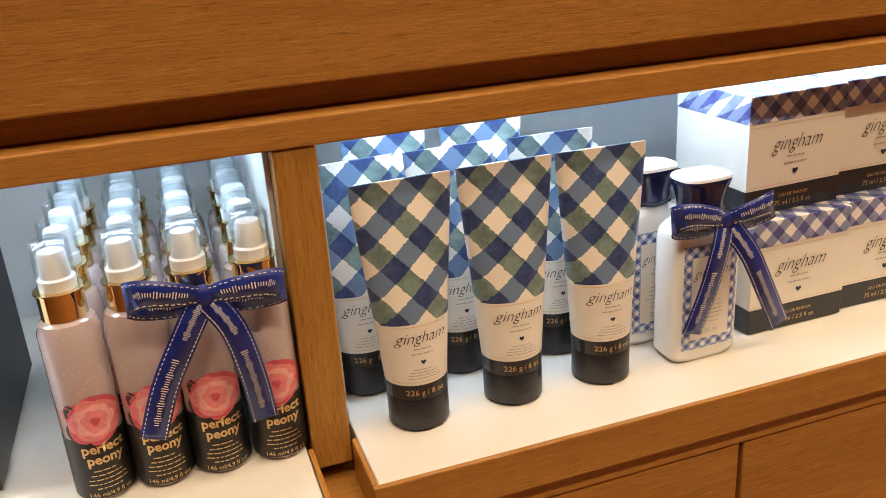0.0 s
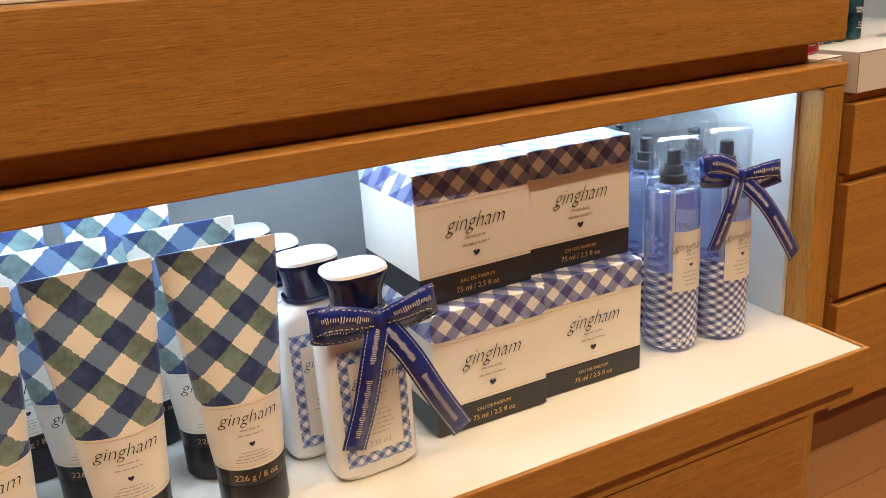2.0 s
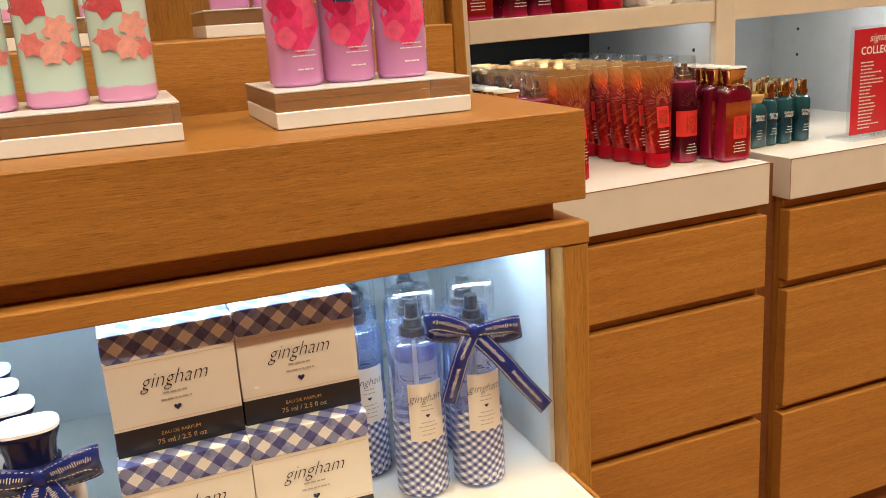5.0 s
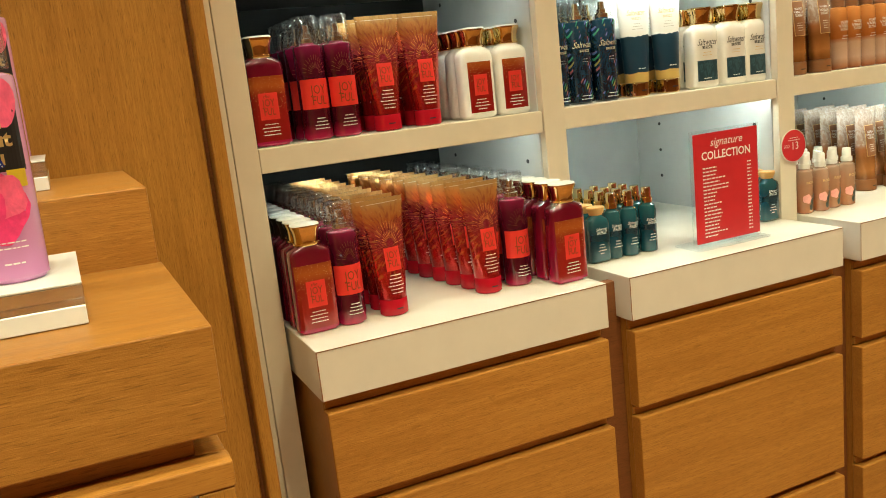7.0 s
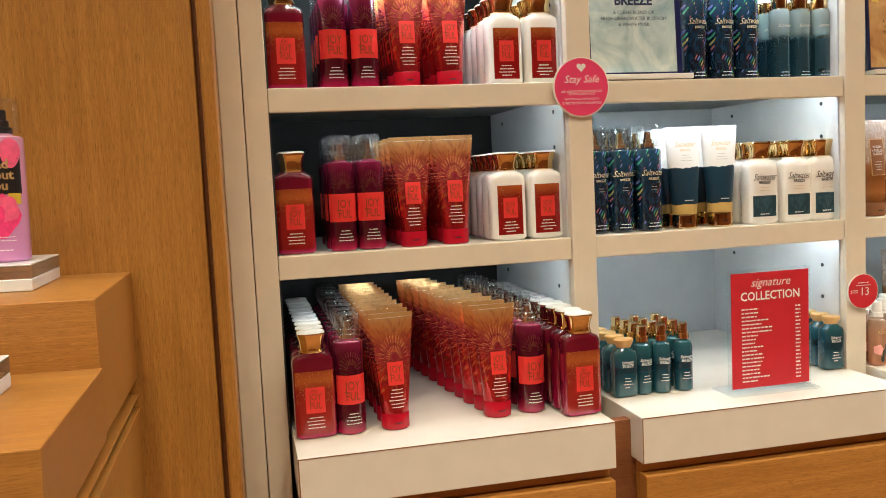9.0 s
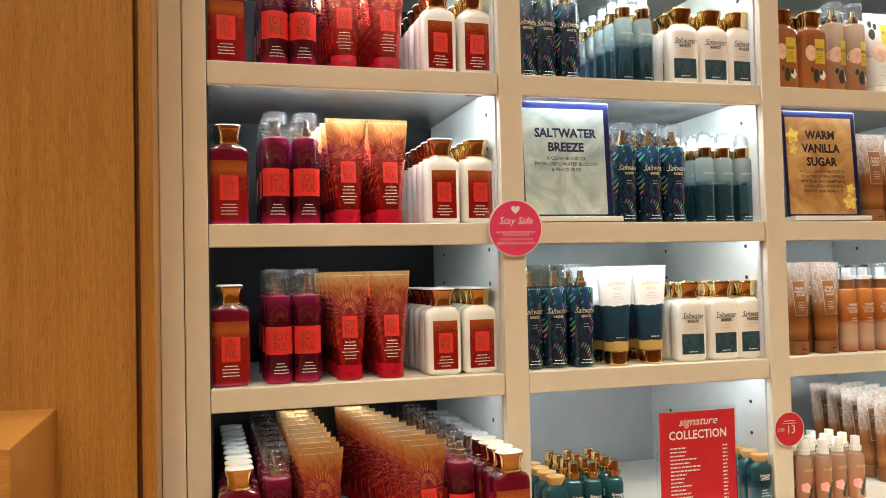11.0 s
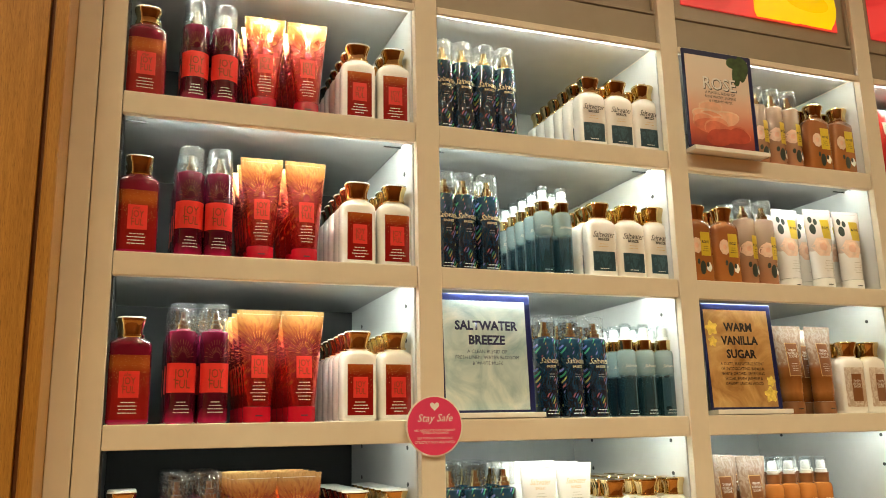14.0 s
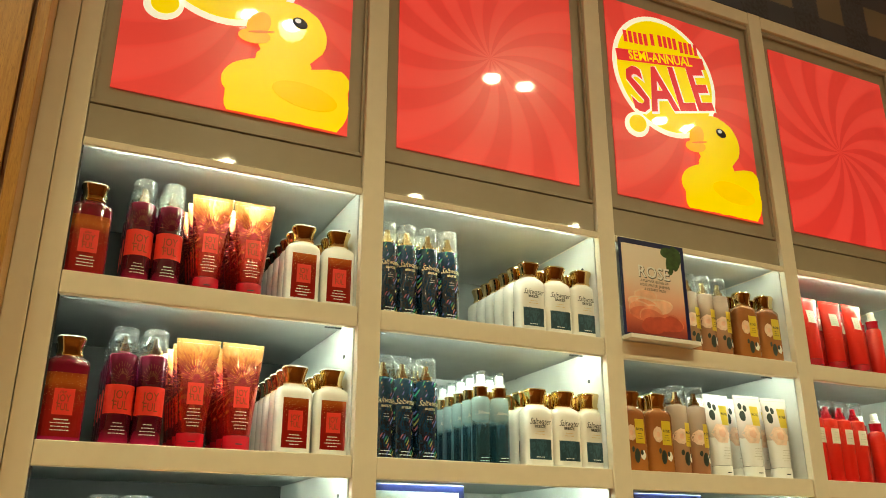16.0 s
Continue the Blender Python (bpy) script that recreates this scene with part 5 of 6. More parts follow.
part("heart_print", heart(S_MIST, 0, 0.085, 0.0020, 0.0012), M_INK_NAVY, l)
part("small_print", bars(S_MIST, 0, 0.078, 4, 0.022, 0.004, 0.0013, 0.0012), M_INK_GREY, l)
part("lettering", words("236 ml / 8 fl oz", S_MIST, 0.002, 0.012, 0.0052, 0.0009), M_INK_WHITE, mist_k)
place_all(mist_k, [(0.791, 0.637, T, 0), (0.846, 0.631, T, 0), (0.752, 0.695, T, 5), (0.806, 0.692, T, 0), (0.862, 0.690, T, 0), (0.765, 0.752, T, 0), (0.822, 0.748, T, 0)], "pale blue checked mists")

# ---- shimmering pink sprays in the niche ----
peony = spray_bottle("shimmering pink spray bottle with flower print", M_PEONY_LIQUID)
S_SKIRT = Shape([(0.003, 0.02005), (0.050, 0.02005)])
soft(part("lower_wrap", S_SKIRT.mesh(30, False), M_BLACK_LABEL, peony, "black lower label"))
flower = None
for k, (sc, mi) in enumerate(((1.0, 0), (0.86, 1), (0.66, 2), (0.46, 1), (0.28, 0))):
    bm = bmesh.new()
    for j in range(5 if k < 4 else 1):
        a = 2 * math.pi * j / 5 + k * 0.6
        d = 0.0078 * sc if k < 4 else 0
        blob(bm, S_SPRAY, 0.001 + d * math.cos(a), 0.063 + d * math.sin(a), 0.0112 * sc, 0.0112 * sc, 0.0007 + 0.00025 * k + 0.00004 * j, 0.10, k * 7 + j, 3)
    ob = part("flower_print" if k == 0 else "petal_print", bm, M_PETALS[mi], flower or peony, "pink peony print" if k == 0 else "")
    flower = flower or ob
bm = bmesh.new()
for k, (cx, cz) in enumerate(((-0.0135, 0.056), (-0.0125, 0.070))):
    blob(bm, S_SPRAY, cx, cz, 0.0035, 0.007, 0.0006, 0.03, k, 3)
part("leaf_print", bm, M_LEAF, peony)
part("lettering", words("perfect\npeony", S_SPRAY, 0.002, 0.0375, 0.0100, 0.0009, 0, 0.95, 0.0003), M_INK_GOLD, peony)
part("small_print", bars(S_SPRAY, 0.001, 0.0245, 5, 0.026, 0.0035, 0.0013, 0.0009), M_INK_GOLD, peony)
part("lettering", words("146 ml/4.9 fl oz", S_SPRAY, 0.001, 0.0060, 0.0046, 0.0009), M_INK_GOLD, peony)
spots = []
for i, x in enumerate((-0.002, 0.039, 0.079, 0.121)):
    spots += [(x, 0.612 - 0.001 * i + 0.046 * k, T, rng.uniform(-6, 6) + 5) for k in range(5)]
place_all(peony, spots, "shimmering pink sprays")
stand = thing("sign_stand", "thin black metal sign stand in the niche", "stand", at=(-0.075, 0.63, T))
part("plate", cuboid(-0.004, 0.004, 0.0, 0.20, 0.004, 0.185, 0.001), M_DARK, stand)
part("foot", cuboid(-0.03, 0.0, 0.02, 0.18, 0.0, 0.0038, 0.001), M_DARK, stand)


# ---- bows ----
def strip(bm, pts, width, side, thick=0.0004, pinch=False):
    """A ribbon along points; side is the direction of its width. A pinched one is gathered at both ends."""
    side = Vector(side).normalized() * width / 2
    rows = []
    for i, p in enumerate(pts):
        p = Vector(p)
        d = (Vector(pts[min(i + 1, len(pts) - 1)]) - Vector(pts[max(i - 1, 0)])).normalized()
        s = (side - d * side.dot(d)).normalized() * width / 2
        if pinch:
            s *= 0.42 + 0.72 * math.sin(math.pi * i / (len(pts) - 1)) ** 0.7
        nrm = d.cross(s).normalized() * thick
        rows.append([bm.verts.new(q) for q in (p - s, p + s, p + s + nrm, p - s + nrm)])
    for a, b in zip(rows, rows[1:]):
        for i in range(4):
            bm.faces.new((a[i], a[(i + 1) % 4], b[(i + 1) % 4], b[i]))
    bm.faces.new(rows[0][::-1])
    bm.faces.new(rows[-1])


def smooth_line(pts, n=14):
    pts = [Vector(p) for p in pts]
    out = []
    for k in range(n + 1):
        t = k / n * (len(pts) - 1)
        i = min(int(t), len(pts) - 2)
        f = t - i
        p0, p1, p2, p3 = pts[max(i - 1, 0)], pts[i], pts[i + 1], pts[min(i + 2, len(pts) - 1)]
        out.append(0.5 * ((2 * p1) + (p2 - p0) * f + (2 * p0 - 5 * p1 + 4 * p2 - p3) * f * f + (3 * p1 - p0 - 3 * p2 + p3) * f ** 3))
    return out


def bow(at, loops, tails, width=0.0180):
    """A tied satin ribbon: loops and tails are lines of points from the knot, in metres."""
    t = thing("ribbon_bow", "royal blue satin ribbon bow with white stitching", "ribbon", "blue satin bows", at=at)
    for name, lines in (("loop", loops), ("tail", tails)):
        for pts in lines:
            fine = smooth_line(pts, 18)
            side = (0, 0, 1) if name == "loop" else (1, 0, 0.25)
            d = (Vector(pts[-1]) - Vector(pts[0])).normalized()
            if name == "tail":
                side = d.cross(Vector((0, 1, 0)))
            bm = bmesh.new()
            strip(bm, fine, width, side, pinch=name == "loop")
            rib = part(name, bm, M_RIBBON, t)
            rib.data.shade_smooth()
            sv = Vector(side).normalized()
            bm = bmesh.new()
            for edge in (-1, 1):
                for k in range(len(fine) - 1):
                    for f0 in (0.1, 0.6):
                        a, b = fine[k].lerp(fine[k + 1], f0), fine[k].lerp(fine[k + 1], f0 + 0.28)
                        dd = (b - a).normalized()
                        s = (sv - dd * sv.dot(dd)).normalized()
                        nrm = dd.cross(s).normalized()
                        if nrm.y > 0:
                            nrm = -nrm
                        off = s * edge * width * (0.40 if name == "tail" else 0.40 * (0.42 + 0.72 * math.sin(math.pi * k / (len(fine) - 1)) ** 0.7)) + nrm * 0.0009
                        w = s * 0.00028
                        bm.faces.new([bm.verts.new(q) for q in (a + off - w, b + off - w, b + off + w, a + off + w)])
            part("stitching", bm, M_INK_WHITE, rib)
            bm = bmesh.new()
            for k in range(2, len(fine) - 3):
                if k % 9 in (7, 8):
                    continue
                for f0 in (0.05, 0.30, 0.55, 0.80):
                    a, b = fine[k].lerp(fine[k + 1], f0), fine[k].lerp(fine[k + 1], f0 + 0.09)
                    dd = (b - a).normalized()
                    s = (sv - dd * sv.dot(dd)).normalized()
                    nrm = dd.cross(s).normalized()
                    if nrm.y > 0:
                        nrm = -nrm
                    w = s * width * (0.08 if (k + int(f0 * 10)) % 3 else 0.13)
                    bm.faces.new([bm.verts.new(q) for q in (a + nrm * 0.0009 - w, b + nrm * 0.0009 - w, b + nrm * 0.0009 + w, a + nrm * 0.0009 + w)])
            part("ribbon_print", bm, M_INK_WHITE, rib)
    bm = bmesh.new()
    bmesh.ops.create_uvsphere(bm, u_segments=14, v_segments=8, radius=0.0075, matrix=Matrix.Diagonal((1.0, 0.7, 1.05, 1)))
    k = part("knot", bm, M_RIBBON, t)
    k.data.shade_smooth()
    return t


def loop_line(dx, dz, dy=-0.004):
    """A closed ribbon loop that swells out from the knot."""
    return [(0, 0, 0), (dx * 0.35, dy - 0.007, dz * 0.3 + 0.006), (dx * 0.8, dy - 0.007, dz * 0.8 + 0.007), (dx, dy + 0.002, dz), (dx * 0.75, dy + 0.010, dz * 0.7 - 0.008), (dx * 0.3, dy + 0.006, dz * 0.3 - 0.006), (0, 0.002, 0)]


bow((0.085, 0.581, T + 0.141), [loop_line(-0.046, 0.007), loop_line(0.050, -0.002)], [[(0, -0.001, 0), (-0.014, -0.007, -0.020), (-0.034, -0.006, -0.056), (-0.048, -0.002, -0.094)], [(0, -0.001, 0), (0.014, -0.008, -0.022), (0.022, -0.006, -0.060), (0.026, 0.002, -0.100)]])
bow((0.481, 0.579, T + 0.124), [loop_line(-0.048, 0.008), loop_line(0.040, 0.006)], [[(0, -0.001, 0), (-0.010, -0.009, -0.022), (-0.018, -0.007, -0.056), (-0.029, -0.004, -0.091)], [(0, -0.001, 0), (0.016, -0.011, -0.026), (0.034, -0.012, -0.062), (0.056, -0.006, -0.100)]])
bow((0.836, 0.606, T + 0.158), [loop_line(-0.044, 0.016), loop_line(0.044, -0.004)], [[(0, -0.001, 0), (-0.014, -0.009, -0.016), (-0.022, -0.007, -0.040), (-0.027, -0.002, -0.062)], [(0, -0.001, 0), (0.020, -0.012, -0.024), (0.042, -0.014, -0.054), (0.066, -0.010, -0.084)]], 0.0155)

# ---- risers and bottles on the steps ----
RISE = 0.0315


def riser(x0, x1, y0, y1, z):
    t = thing("acrylic_riser", "thick clear acrylic display block with white base", "riser", "acrylic risers", at=(x0, y0, z))
    w, d = x1 - x0, y1 - y0
    # Refraction and top glow of the clear block are built as white parts.
    part("base", cuboid(0, w, 0, d, 0, 0.0140, 0.0008), M_RISER_WHITE, t, "white lower half, for the base seen refracted")
    part("block", cuboid(0, w, 0, d, 0.0143, RISE - 0.0016, 0.0008), M_BLOCK, t, "clear acrylic upper half").visible_shadow = False
    part("top_sheet", cuboid(0, w, 0, d, RISE - 0.0014, RISE, 0.0004), M_RISER_WHITE, t, "white sheet for the glow on the top face")
    return t


for x0, x1 in ((0.697, 0.874), (0.444, 0.621), (0.190, 0.367), (-0.063, 0.114)):
    riser(x0, x1, 0.672, 0.828, TIER1 + 0.0006)
for x0, x1 in ((0.684, 0.861), (0.432, 0.609)):
    riser(x0, x1, 0.997, 1.150, TIER2 + 0.0006)

rose_b = mist_bottle("pink fragrance mist with black label and rose print", M_PINK_LIQUID, M_BLACKCAP)
l = part("label", patch(S_MIST, -0.021, 0.021, 0.082, 0.128, 0.0005, 18), M_BLACK_LABEL, rose_b, "black label")
part("lettering", words("mad\nabout\nyou", S_MIST, -0.002, 0.105, 0.0152, 0.001, 0, 0.95, 0.0005), M_INK_GOLD, l)
part("yellow_patch", patch(S_MIST, 0.008, 0.020, 0.070, 0.083, 0.0006), M_YELLOW, rose_b)
rose = None
for k, (cx, cz, rx, rz, mi) in enumerate(((-0.001, 0.056, 0.019, 0.026, 1), (-0.010, 0.070, 0.012, 0.014, 0), (0.004, 0.064, 0.014, 0.016, 2), (-0.006, 0.058, 0.010, 0.012, 1), (-0.008, 0.066, 0.006, 0.008, 0), (-0.012, 0.042, 0.008, 0.009, 2))):
    bm = bmesh.new()
    blob(bm, S_MIST, cx, cz, rx, rz, 0.0007 + 0.0002 * k, 0.09, k + 3, 4)
    ob = part("rose_print" if k == 0 else "petal_print", bm, M_HOTPINKS[mi], rose or rose_b, "hot pink rose print" if k == 0 else "")
    rose = rose or ob
bm = bmesh.new()
blob(bm, S_MIST, 0.012, 0.132, 0.010, 0.018, 0.0007, 0.05, 2, 3)
part("petal_print", bm, M_HOTPINKS[2], rose_b)
part("small_print", bars(S_MIST, 0.003, 0.030, 2, 0.03, 0.0042, 0.0015), M_INK_WHITE, rose_b)
part("small_print", bars(S_MIST, 0.003, 0.014, 1, 0.026, 0.004, 0.0020), M_INK_WHITE, rose_b)
zz = TIER1 + RISE + 0.0012
z2 = TIER2 + RISE + 0.0012
place_all(rose_b, [(0.729, 0.728, zz, 4), (0.779, 0.732, zz, 2), (0.830, 0.730, zz, 0), (0.722, 1.05, z2, 0), (0.773, 1.05, z2, 0), (0.824, 1.06, z2, 0)], "pink mists with black labels")
mint = mist_bottle("mint green fragrance mist with pink blossom print", M_MINT, M_GOLD)
l = part("label", patch(S_MIST, -0.014, 0.014, 0.094, 0.126, 0.0005), M_LABELCREAM, mint, "cream label")
part("small_print", bars(S_MIST, 0, 0.116, 4, 0.022, 0.006, 0.002, 0.0009), M_INK_GREY, l)
for k, (cx, cz, r, mi) in enumerate(((-0.010, 0.082, 0.014, 0), (0.010, 0.060, 0.011, 2), (0.016, 0.042, 0.008, 1), (0.002, 0.044, 0.010, 2), (-0.012, 0.050, 0.009, 1))):
    bm = bmesh.new()
    blob(bm, S_MIST, cx, cz, r, r, 0.0006 + 0.0002 * k, 0.22, k, 6)
    part("blossom_print", bm, M_PETALS[mi], mint)
place_all(mint, [(0.476, 0.730, zz, 0), (0.530, 0.732, zz, 0), (0.585, 0.730, zz, 4), (0.224, 0.732, zz, 0), (0.278, 0.732, zz, 0), (0.332, 0.732, zz, 0), (0.470, 1.05, z2, 0), (0.575, 1.05, z2, 0)], "mint mists with blossom print")
bow((0.780, 0.698, zz + 0.147), [loop_line(-0.042, 0.006), loop_line(0.042, 0.008)], [[(0, -0.001, 0), (-0.006, -0.006, -0.02), (-0.010, -0.005, -0.05), (-0.011, -0.004, -0.078)], [(0, -0.001, 0), (0.016, -0.008, -0.010), (0.036, -0.006, -0.032), (0.050, -0.002, -0.064)]])

# the table stands a little out of level, with all that is on it
pivot = Vector((0.93, 0.0, 0.79))
LEAN = Matrix.Translation(pivot) @ Matrix.Rotation(radians(0.88), 4, "Y") @ Matrix.Translation(-pivot)
for ob in [table] + [o for o in bpy.data.objects if o.parent is None and o.name not in placed_before]:
    ob.matrix_basis = LEAN @ ob.matrix_basis


# ---- signs on the shelves ----
def scent_card(x0, x1, z0, z1, y, mat, label, lines, ink, turn=0.0):
    w, h = x1 - x0, z1 - z0
    t = thing("scent_card", label, "sign", "framed scent cards", at=((x0 + x1) / 2, y, z0))
    t.rotation_euler = (radians(-3), 0, radians(turn))
    part("frame", cuboid(-w / 2, w / 2, 0, 0.006, 0, h, 0.002), M_NAVYFRAME, t, "navy blue frame")
    part("print", cuboid(-w / 2 + 0.0045, w / 2 - 0.0125, -0.0012, -0.0002, 0.005, h - 0.014), mat, t, "printed picture card")
    f = Flat(-0.0012)
    for text, zf, size, bold in lines:
        part("lettering", words(text, f, -0.002, h * zf, size, 0.0006, 0, 0.95, bold, 2, 1.15), ink, t)
    part("ledge", cuboid(-w / 2 + 0.002, w / 2 + 0.012, -0.016, 0.026, -0.010, -0.0005, 0.001), M_CAPWHITE, t, "white card holder foot")
    return t


scent_card(1.730, 1.914, 1.4865, 1.708, 1.352, M_SALT_PIC, "pale blue scent card in a navy frame", [("SALTWATER\nBREEZE", 0.66, 0.0235, 0.0009), ("A CLEAN BLEND OF\nFRESH LINEN, WATER BLOSSOM\n& WHITE MUSK", 0.455, 0.0094, 0.0)], M_INK_NAVY)
scent_card(2.310, 2.490, 1.4865, 1.708, 1.352, M_VAN_PIC, "golden scent card in a navy frame", [("WARM\nVANILLA\nSUGAR", 0.64, 0.0245, 0.0009), ("A COZY, IRRESISTIBLE SCENT\nOF INTOXICATING VANILLA,\nWHITE ORCHID, SPARKLING\nSUGAR, FRESH JASMINE &\nCREAMY SANDALWOOD", 0.33, 0.0089, 0.0)], M_INK_BLACK)
scent_card(2.290, 2.474, 2.0365, 2.264, 1.3255, M_ROSE_PIC, "rose petal scent card in a navy frame", [("ROSE", 0.66, 0.040, 0.0003)], M_INK_WHITE)


card = bpy.data.objects["scent_card.002"]
rc = random.Random(8)
for k in range(12):
    px, pz, pa, pb = rc.uniform(-0.050, 0.043), 0.026 + 0.0062 * (11 - k) * rc.uniform(0.75, 1.0), rc.uniform(0.030, 0.040), rc.uniform(0.014, 0.020)
    for grow, drop, tone in ((1.0, 0.0, 0), (0.93, 0.0022, 1)):
        bm = bmesh.new()
        blob(bm, Flat(-0.0012), px, pz - drop, pa * grow, pb * grow, 0.0003 + 0.00006 * k + 0.00003 * tone, 0.07, k, 3)
        part("petal_print", bm, M_CARD_PETALS[max(0, min(4, k // 2 - 1))] if tone == 0 else M_CARD_PETALS[min(4, k // 3 + 1)], card)
bm = bmesh.new()
blob(bm, Flat(-0.0012), 0.064, 0.196, 0.016, 0.030, 0.0004, 0.12, 1, 3)
blob(bm, Flat(-0.0012), 0.046, 0.176, 0.010, 0.026, 0.0005, 0.10, 4, 2)
blob(bm, Flat(-0.0012), 0.040, 0.206, 0.020, 0.012, 0.0007, 0.10, 6, 2)
part("leaf_print", bm, M_CARD_LEAF, card)
part("lettering_shadow", words("ROSE", Flat(-0.0012), -0.0012, 0.2275 * 0.66 - 0.0012, 0.040, 0.00055, 0, 0.95, 0.0012), M_INK_BLACK, card)
part("lettering", words("A PLAYFUL BLEND OF\nROSE WATER, JASMINE\n& CREAMY MUSK", Flat(-0.0012), -0.002, 0.2275 * 0.525, 0.0085, 0.0010, 0, 0.95, 0.0, 2, 1.15), M_INK_BLACK, card)
card.rotation_euler = (0, 0, 0)
van = bpy.data.objects["scent_card.001"]
for k, (cx, cz, r) in enumerate(((-0.072, 0.168, 0.014), (-0.078, 0.140, 0.010), (0.062, 0.030, 0.015), (0.070, 0.058, 0.010))):
    bm = bmesh.new()
    blob(bm, Flat(-0.0012), max(-0.070, min(0.066, cx)), cz, r, r, 0.00045, 0.25, k, 5)
    part("blossom_print", bm, M_BLOSSOM, van)


def disc_sign(at, r, mat, label, lines):
    t = thing("round_sign", label, "sign", at=at)
    bm = bmesh.new()
    bmesh.ops.create_cone(bm, cap_ends=True, segments=40, radius1=r, radius2=r, depth=0.002, matrix=Matrix.Rotation(radians(90), 4, "X"))
    part("rim", bm, M_LABELCREAM, t, "pale rim")
    bm = bmesh.new()
    bmesh.ops.create_cone(bm, cap_ends=True, segments=40, radius1=r * 0.95, radius2=r * 0.95, depth=0.0006, matrix=Matrix.Translation((0, -0.0014, 0)) @ Matrix.Rotation(radians(90), 4, "X"))
    part("face", bm, mat, t)
    f = Flat(-0.0017)
    for text, x, z, size, sh in lines:
        part("lettering", words(text, f, x, z, size, 0.0004, sh), M_INK_WHITE, t)
    return t


d = disc_sign((1.703, FACE - 0.0075, 1.465), 0.0525, M_SIGNPINK, "round pink shelf sign with white lettering", [("Stay Safe", 0, 0.013, 0.0185, 0.3), ("ASK ASSOCIATES FOR PRODUCT\nTESTING ASSISTANCE", 0, -0.010, 0.0052, 0), ("SELF TESTING OF PRODUCTS IS", 0, -0.021, 0.0046, 0), ("STRICTLY NOT ALLOWED", 0, -0.028, 0.0062, 0)])
part("heart_print", heart(Flat(-0.0017), 0, 0.034, 0.0085), M_INK_WHITE, d)
d = disc_sign((2.274, FACE - 0.0075, 1.060), 0.0345, M_SIGNRED, "round red price sign with white figures", [("13", 0.003, -0.001, 0.0225, 0), ("SGD", -0.020, 0.000, 0.0085, 0)])
part("small_print", bars(Flat(-0.0017), 0, 0.016, 2, 0.038, 0.005, 0.0022, 0.0004), M_INK_WHITE, d)

sign = thing("price_list_stand", "red price list in a clear acrylic stand", "sign", at=(2.013, 1.247, CAB_TOP + 0.0008))
part("holder", cuboid(-0.0835, 0.0835, -0.002, 0.001, 0.0045, 0.222, 0.0008), M_CLEAR, sign, "clear acrylic holder").visible_shadow = False
part("foot", cuboid(-0.088, 0.088, -0.022, 0.048, 0.0, 0.0042, 0.001), M_MILKY, sign, "clear acrylic foot").visible_shadow = False
part("card", cuboid(-0.0775, 0.0775, -0.0042, -0.0034, 0.010, 0.216), M_SIGNRED, sign, "red printed card")
f = Flat(-0.0042)
part("lettering", words("signature", f, 0, 0.1975, 0.0215, 0.0006, 0.35), M_INK_WHITE, sign)
part("lettering", words("COLLECTION", f, 0, 0.1735, 0.0215, 0.0006, 0, 0.9, 0.0004), M_INK_WHITE, sign)
bm = bmesh.new()
r2 = random.Random(3)
for k in range(20):
    z = 0.150 - k * 0.0068
    for x0, w in ((-0.058, r2.uniform(0.024, 0.062)), (0.050, 0.010)):
        x = x0
        while x < x0 + w:
            wl = min(r2.uniform(0.004, 0.009), x0 + w - x)
            bm.faces.new([bm.verts.new((a, -0.0048, c)) for a, c in ((x, z), (x + wl, z), (x + wl, z + 0.0024), (x, z + 0.0024))])
            x += wl + 0.0014
part("small_print", bm, M_INK_WHITE, sign)


# ---- posters over the shelves ----
def ellipse_plate(cx, cz, rx, rz, y, seg=40, turn=0.0):
    bm = bmesh.new()
    m = Matrix.Translation((cx, y, cz)) @ Matrix.Rotation(radians(-turn), 4, "Y") @ Matrix.Diagonal((rx, 1, rz, 1)) @ Matrix.Rotation(radians(90), 4, "X")
    bmesh.ops.create_cone(bm, cap_ends=True, segments=seg, radius1=1, radius2=1, depth=0.0008, matrix=m)
    return bm


def joined(bms):
    out = bmesh.new()
    for b in bms:
        me = bpy.data.meshes.new("tmp")
        b.to_mesh(me)
        b.free()
        out.from_mesh(me)
        bpy.data.meshes.remove(me)
    return out


def outline_plate(X, Z, shapes, mid, y, n=96):
    """A flat print whose edge is the outer line of some ellipses, kept inside the poster's foot and side."""
    def inside(u, v):
        return 0.002 <= v and u <= 0.994 and any(((u - a) / c) ** 2 + ((v - b) / d) ** 2 <= 1 for a, b, c, d in shapes)
    bm = bmesh.new()
    rings = [[], []]
    for i in range(n):
        a = 2 * math.pi * i / n
        r = max(q for q in np.arange(0.02, 0.62, 0.004) if inside(mid[0] + q * math.cos(a), mid[1] + q * math.sin(a)))
        for ring, depth in zip(rings, (y, y + 0.0007)):
            ring.append(bm.verts.new((X(mid[0] + r * math.cos(a)), depth, Z(mid[1] + r * math.sin(a)))))
    c = bm.verts.new((X(mid[0]), y, Z(mid[1])))
    for i in range(n):
        j = (i + 1) % n
        bm.faces.new((c, rings[0][i], rings[0][j]))
        bm.faces.new((rings[0][i], rings[1][i], rings[1][j], rings[0][j]))
    return bm


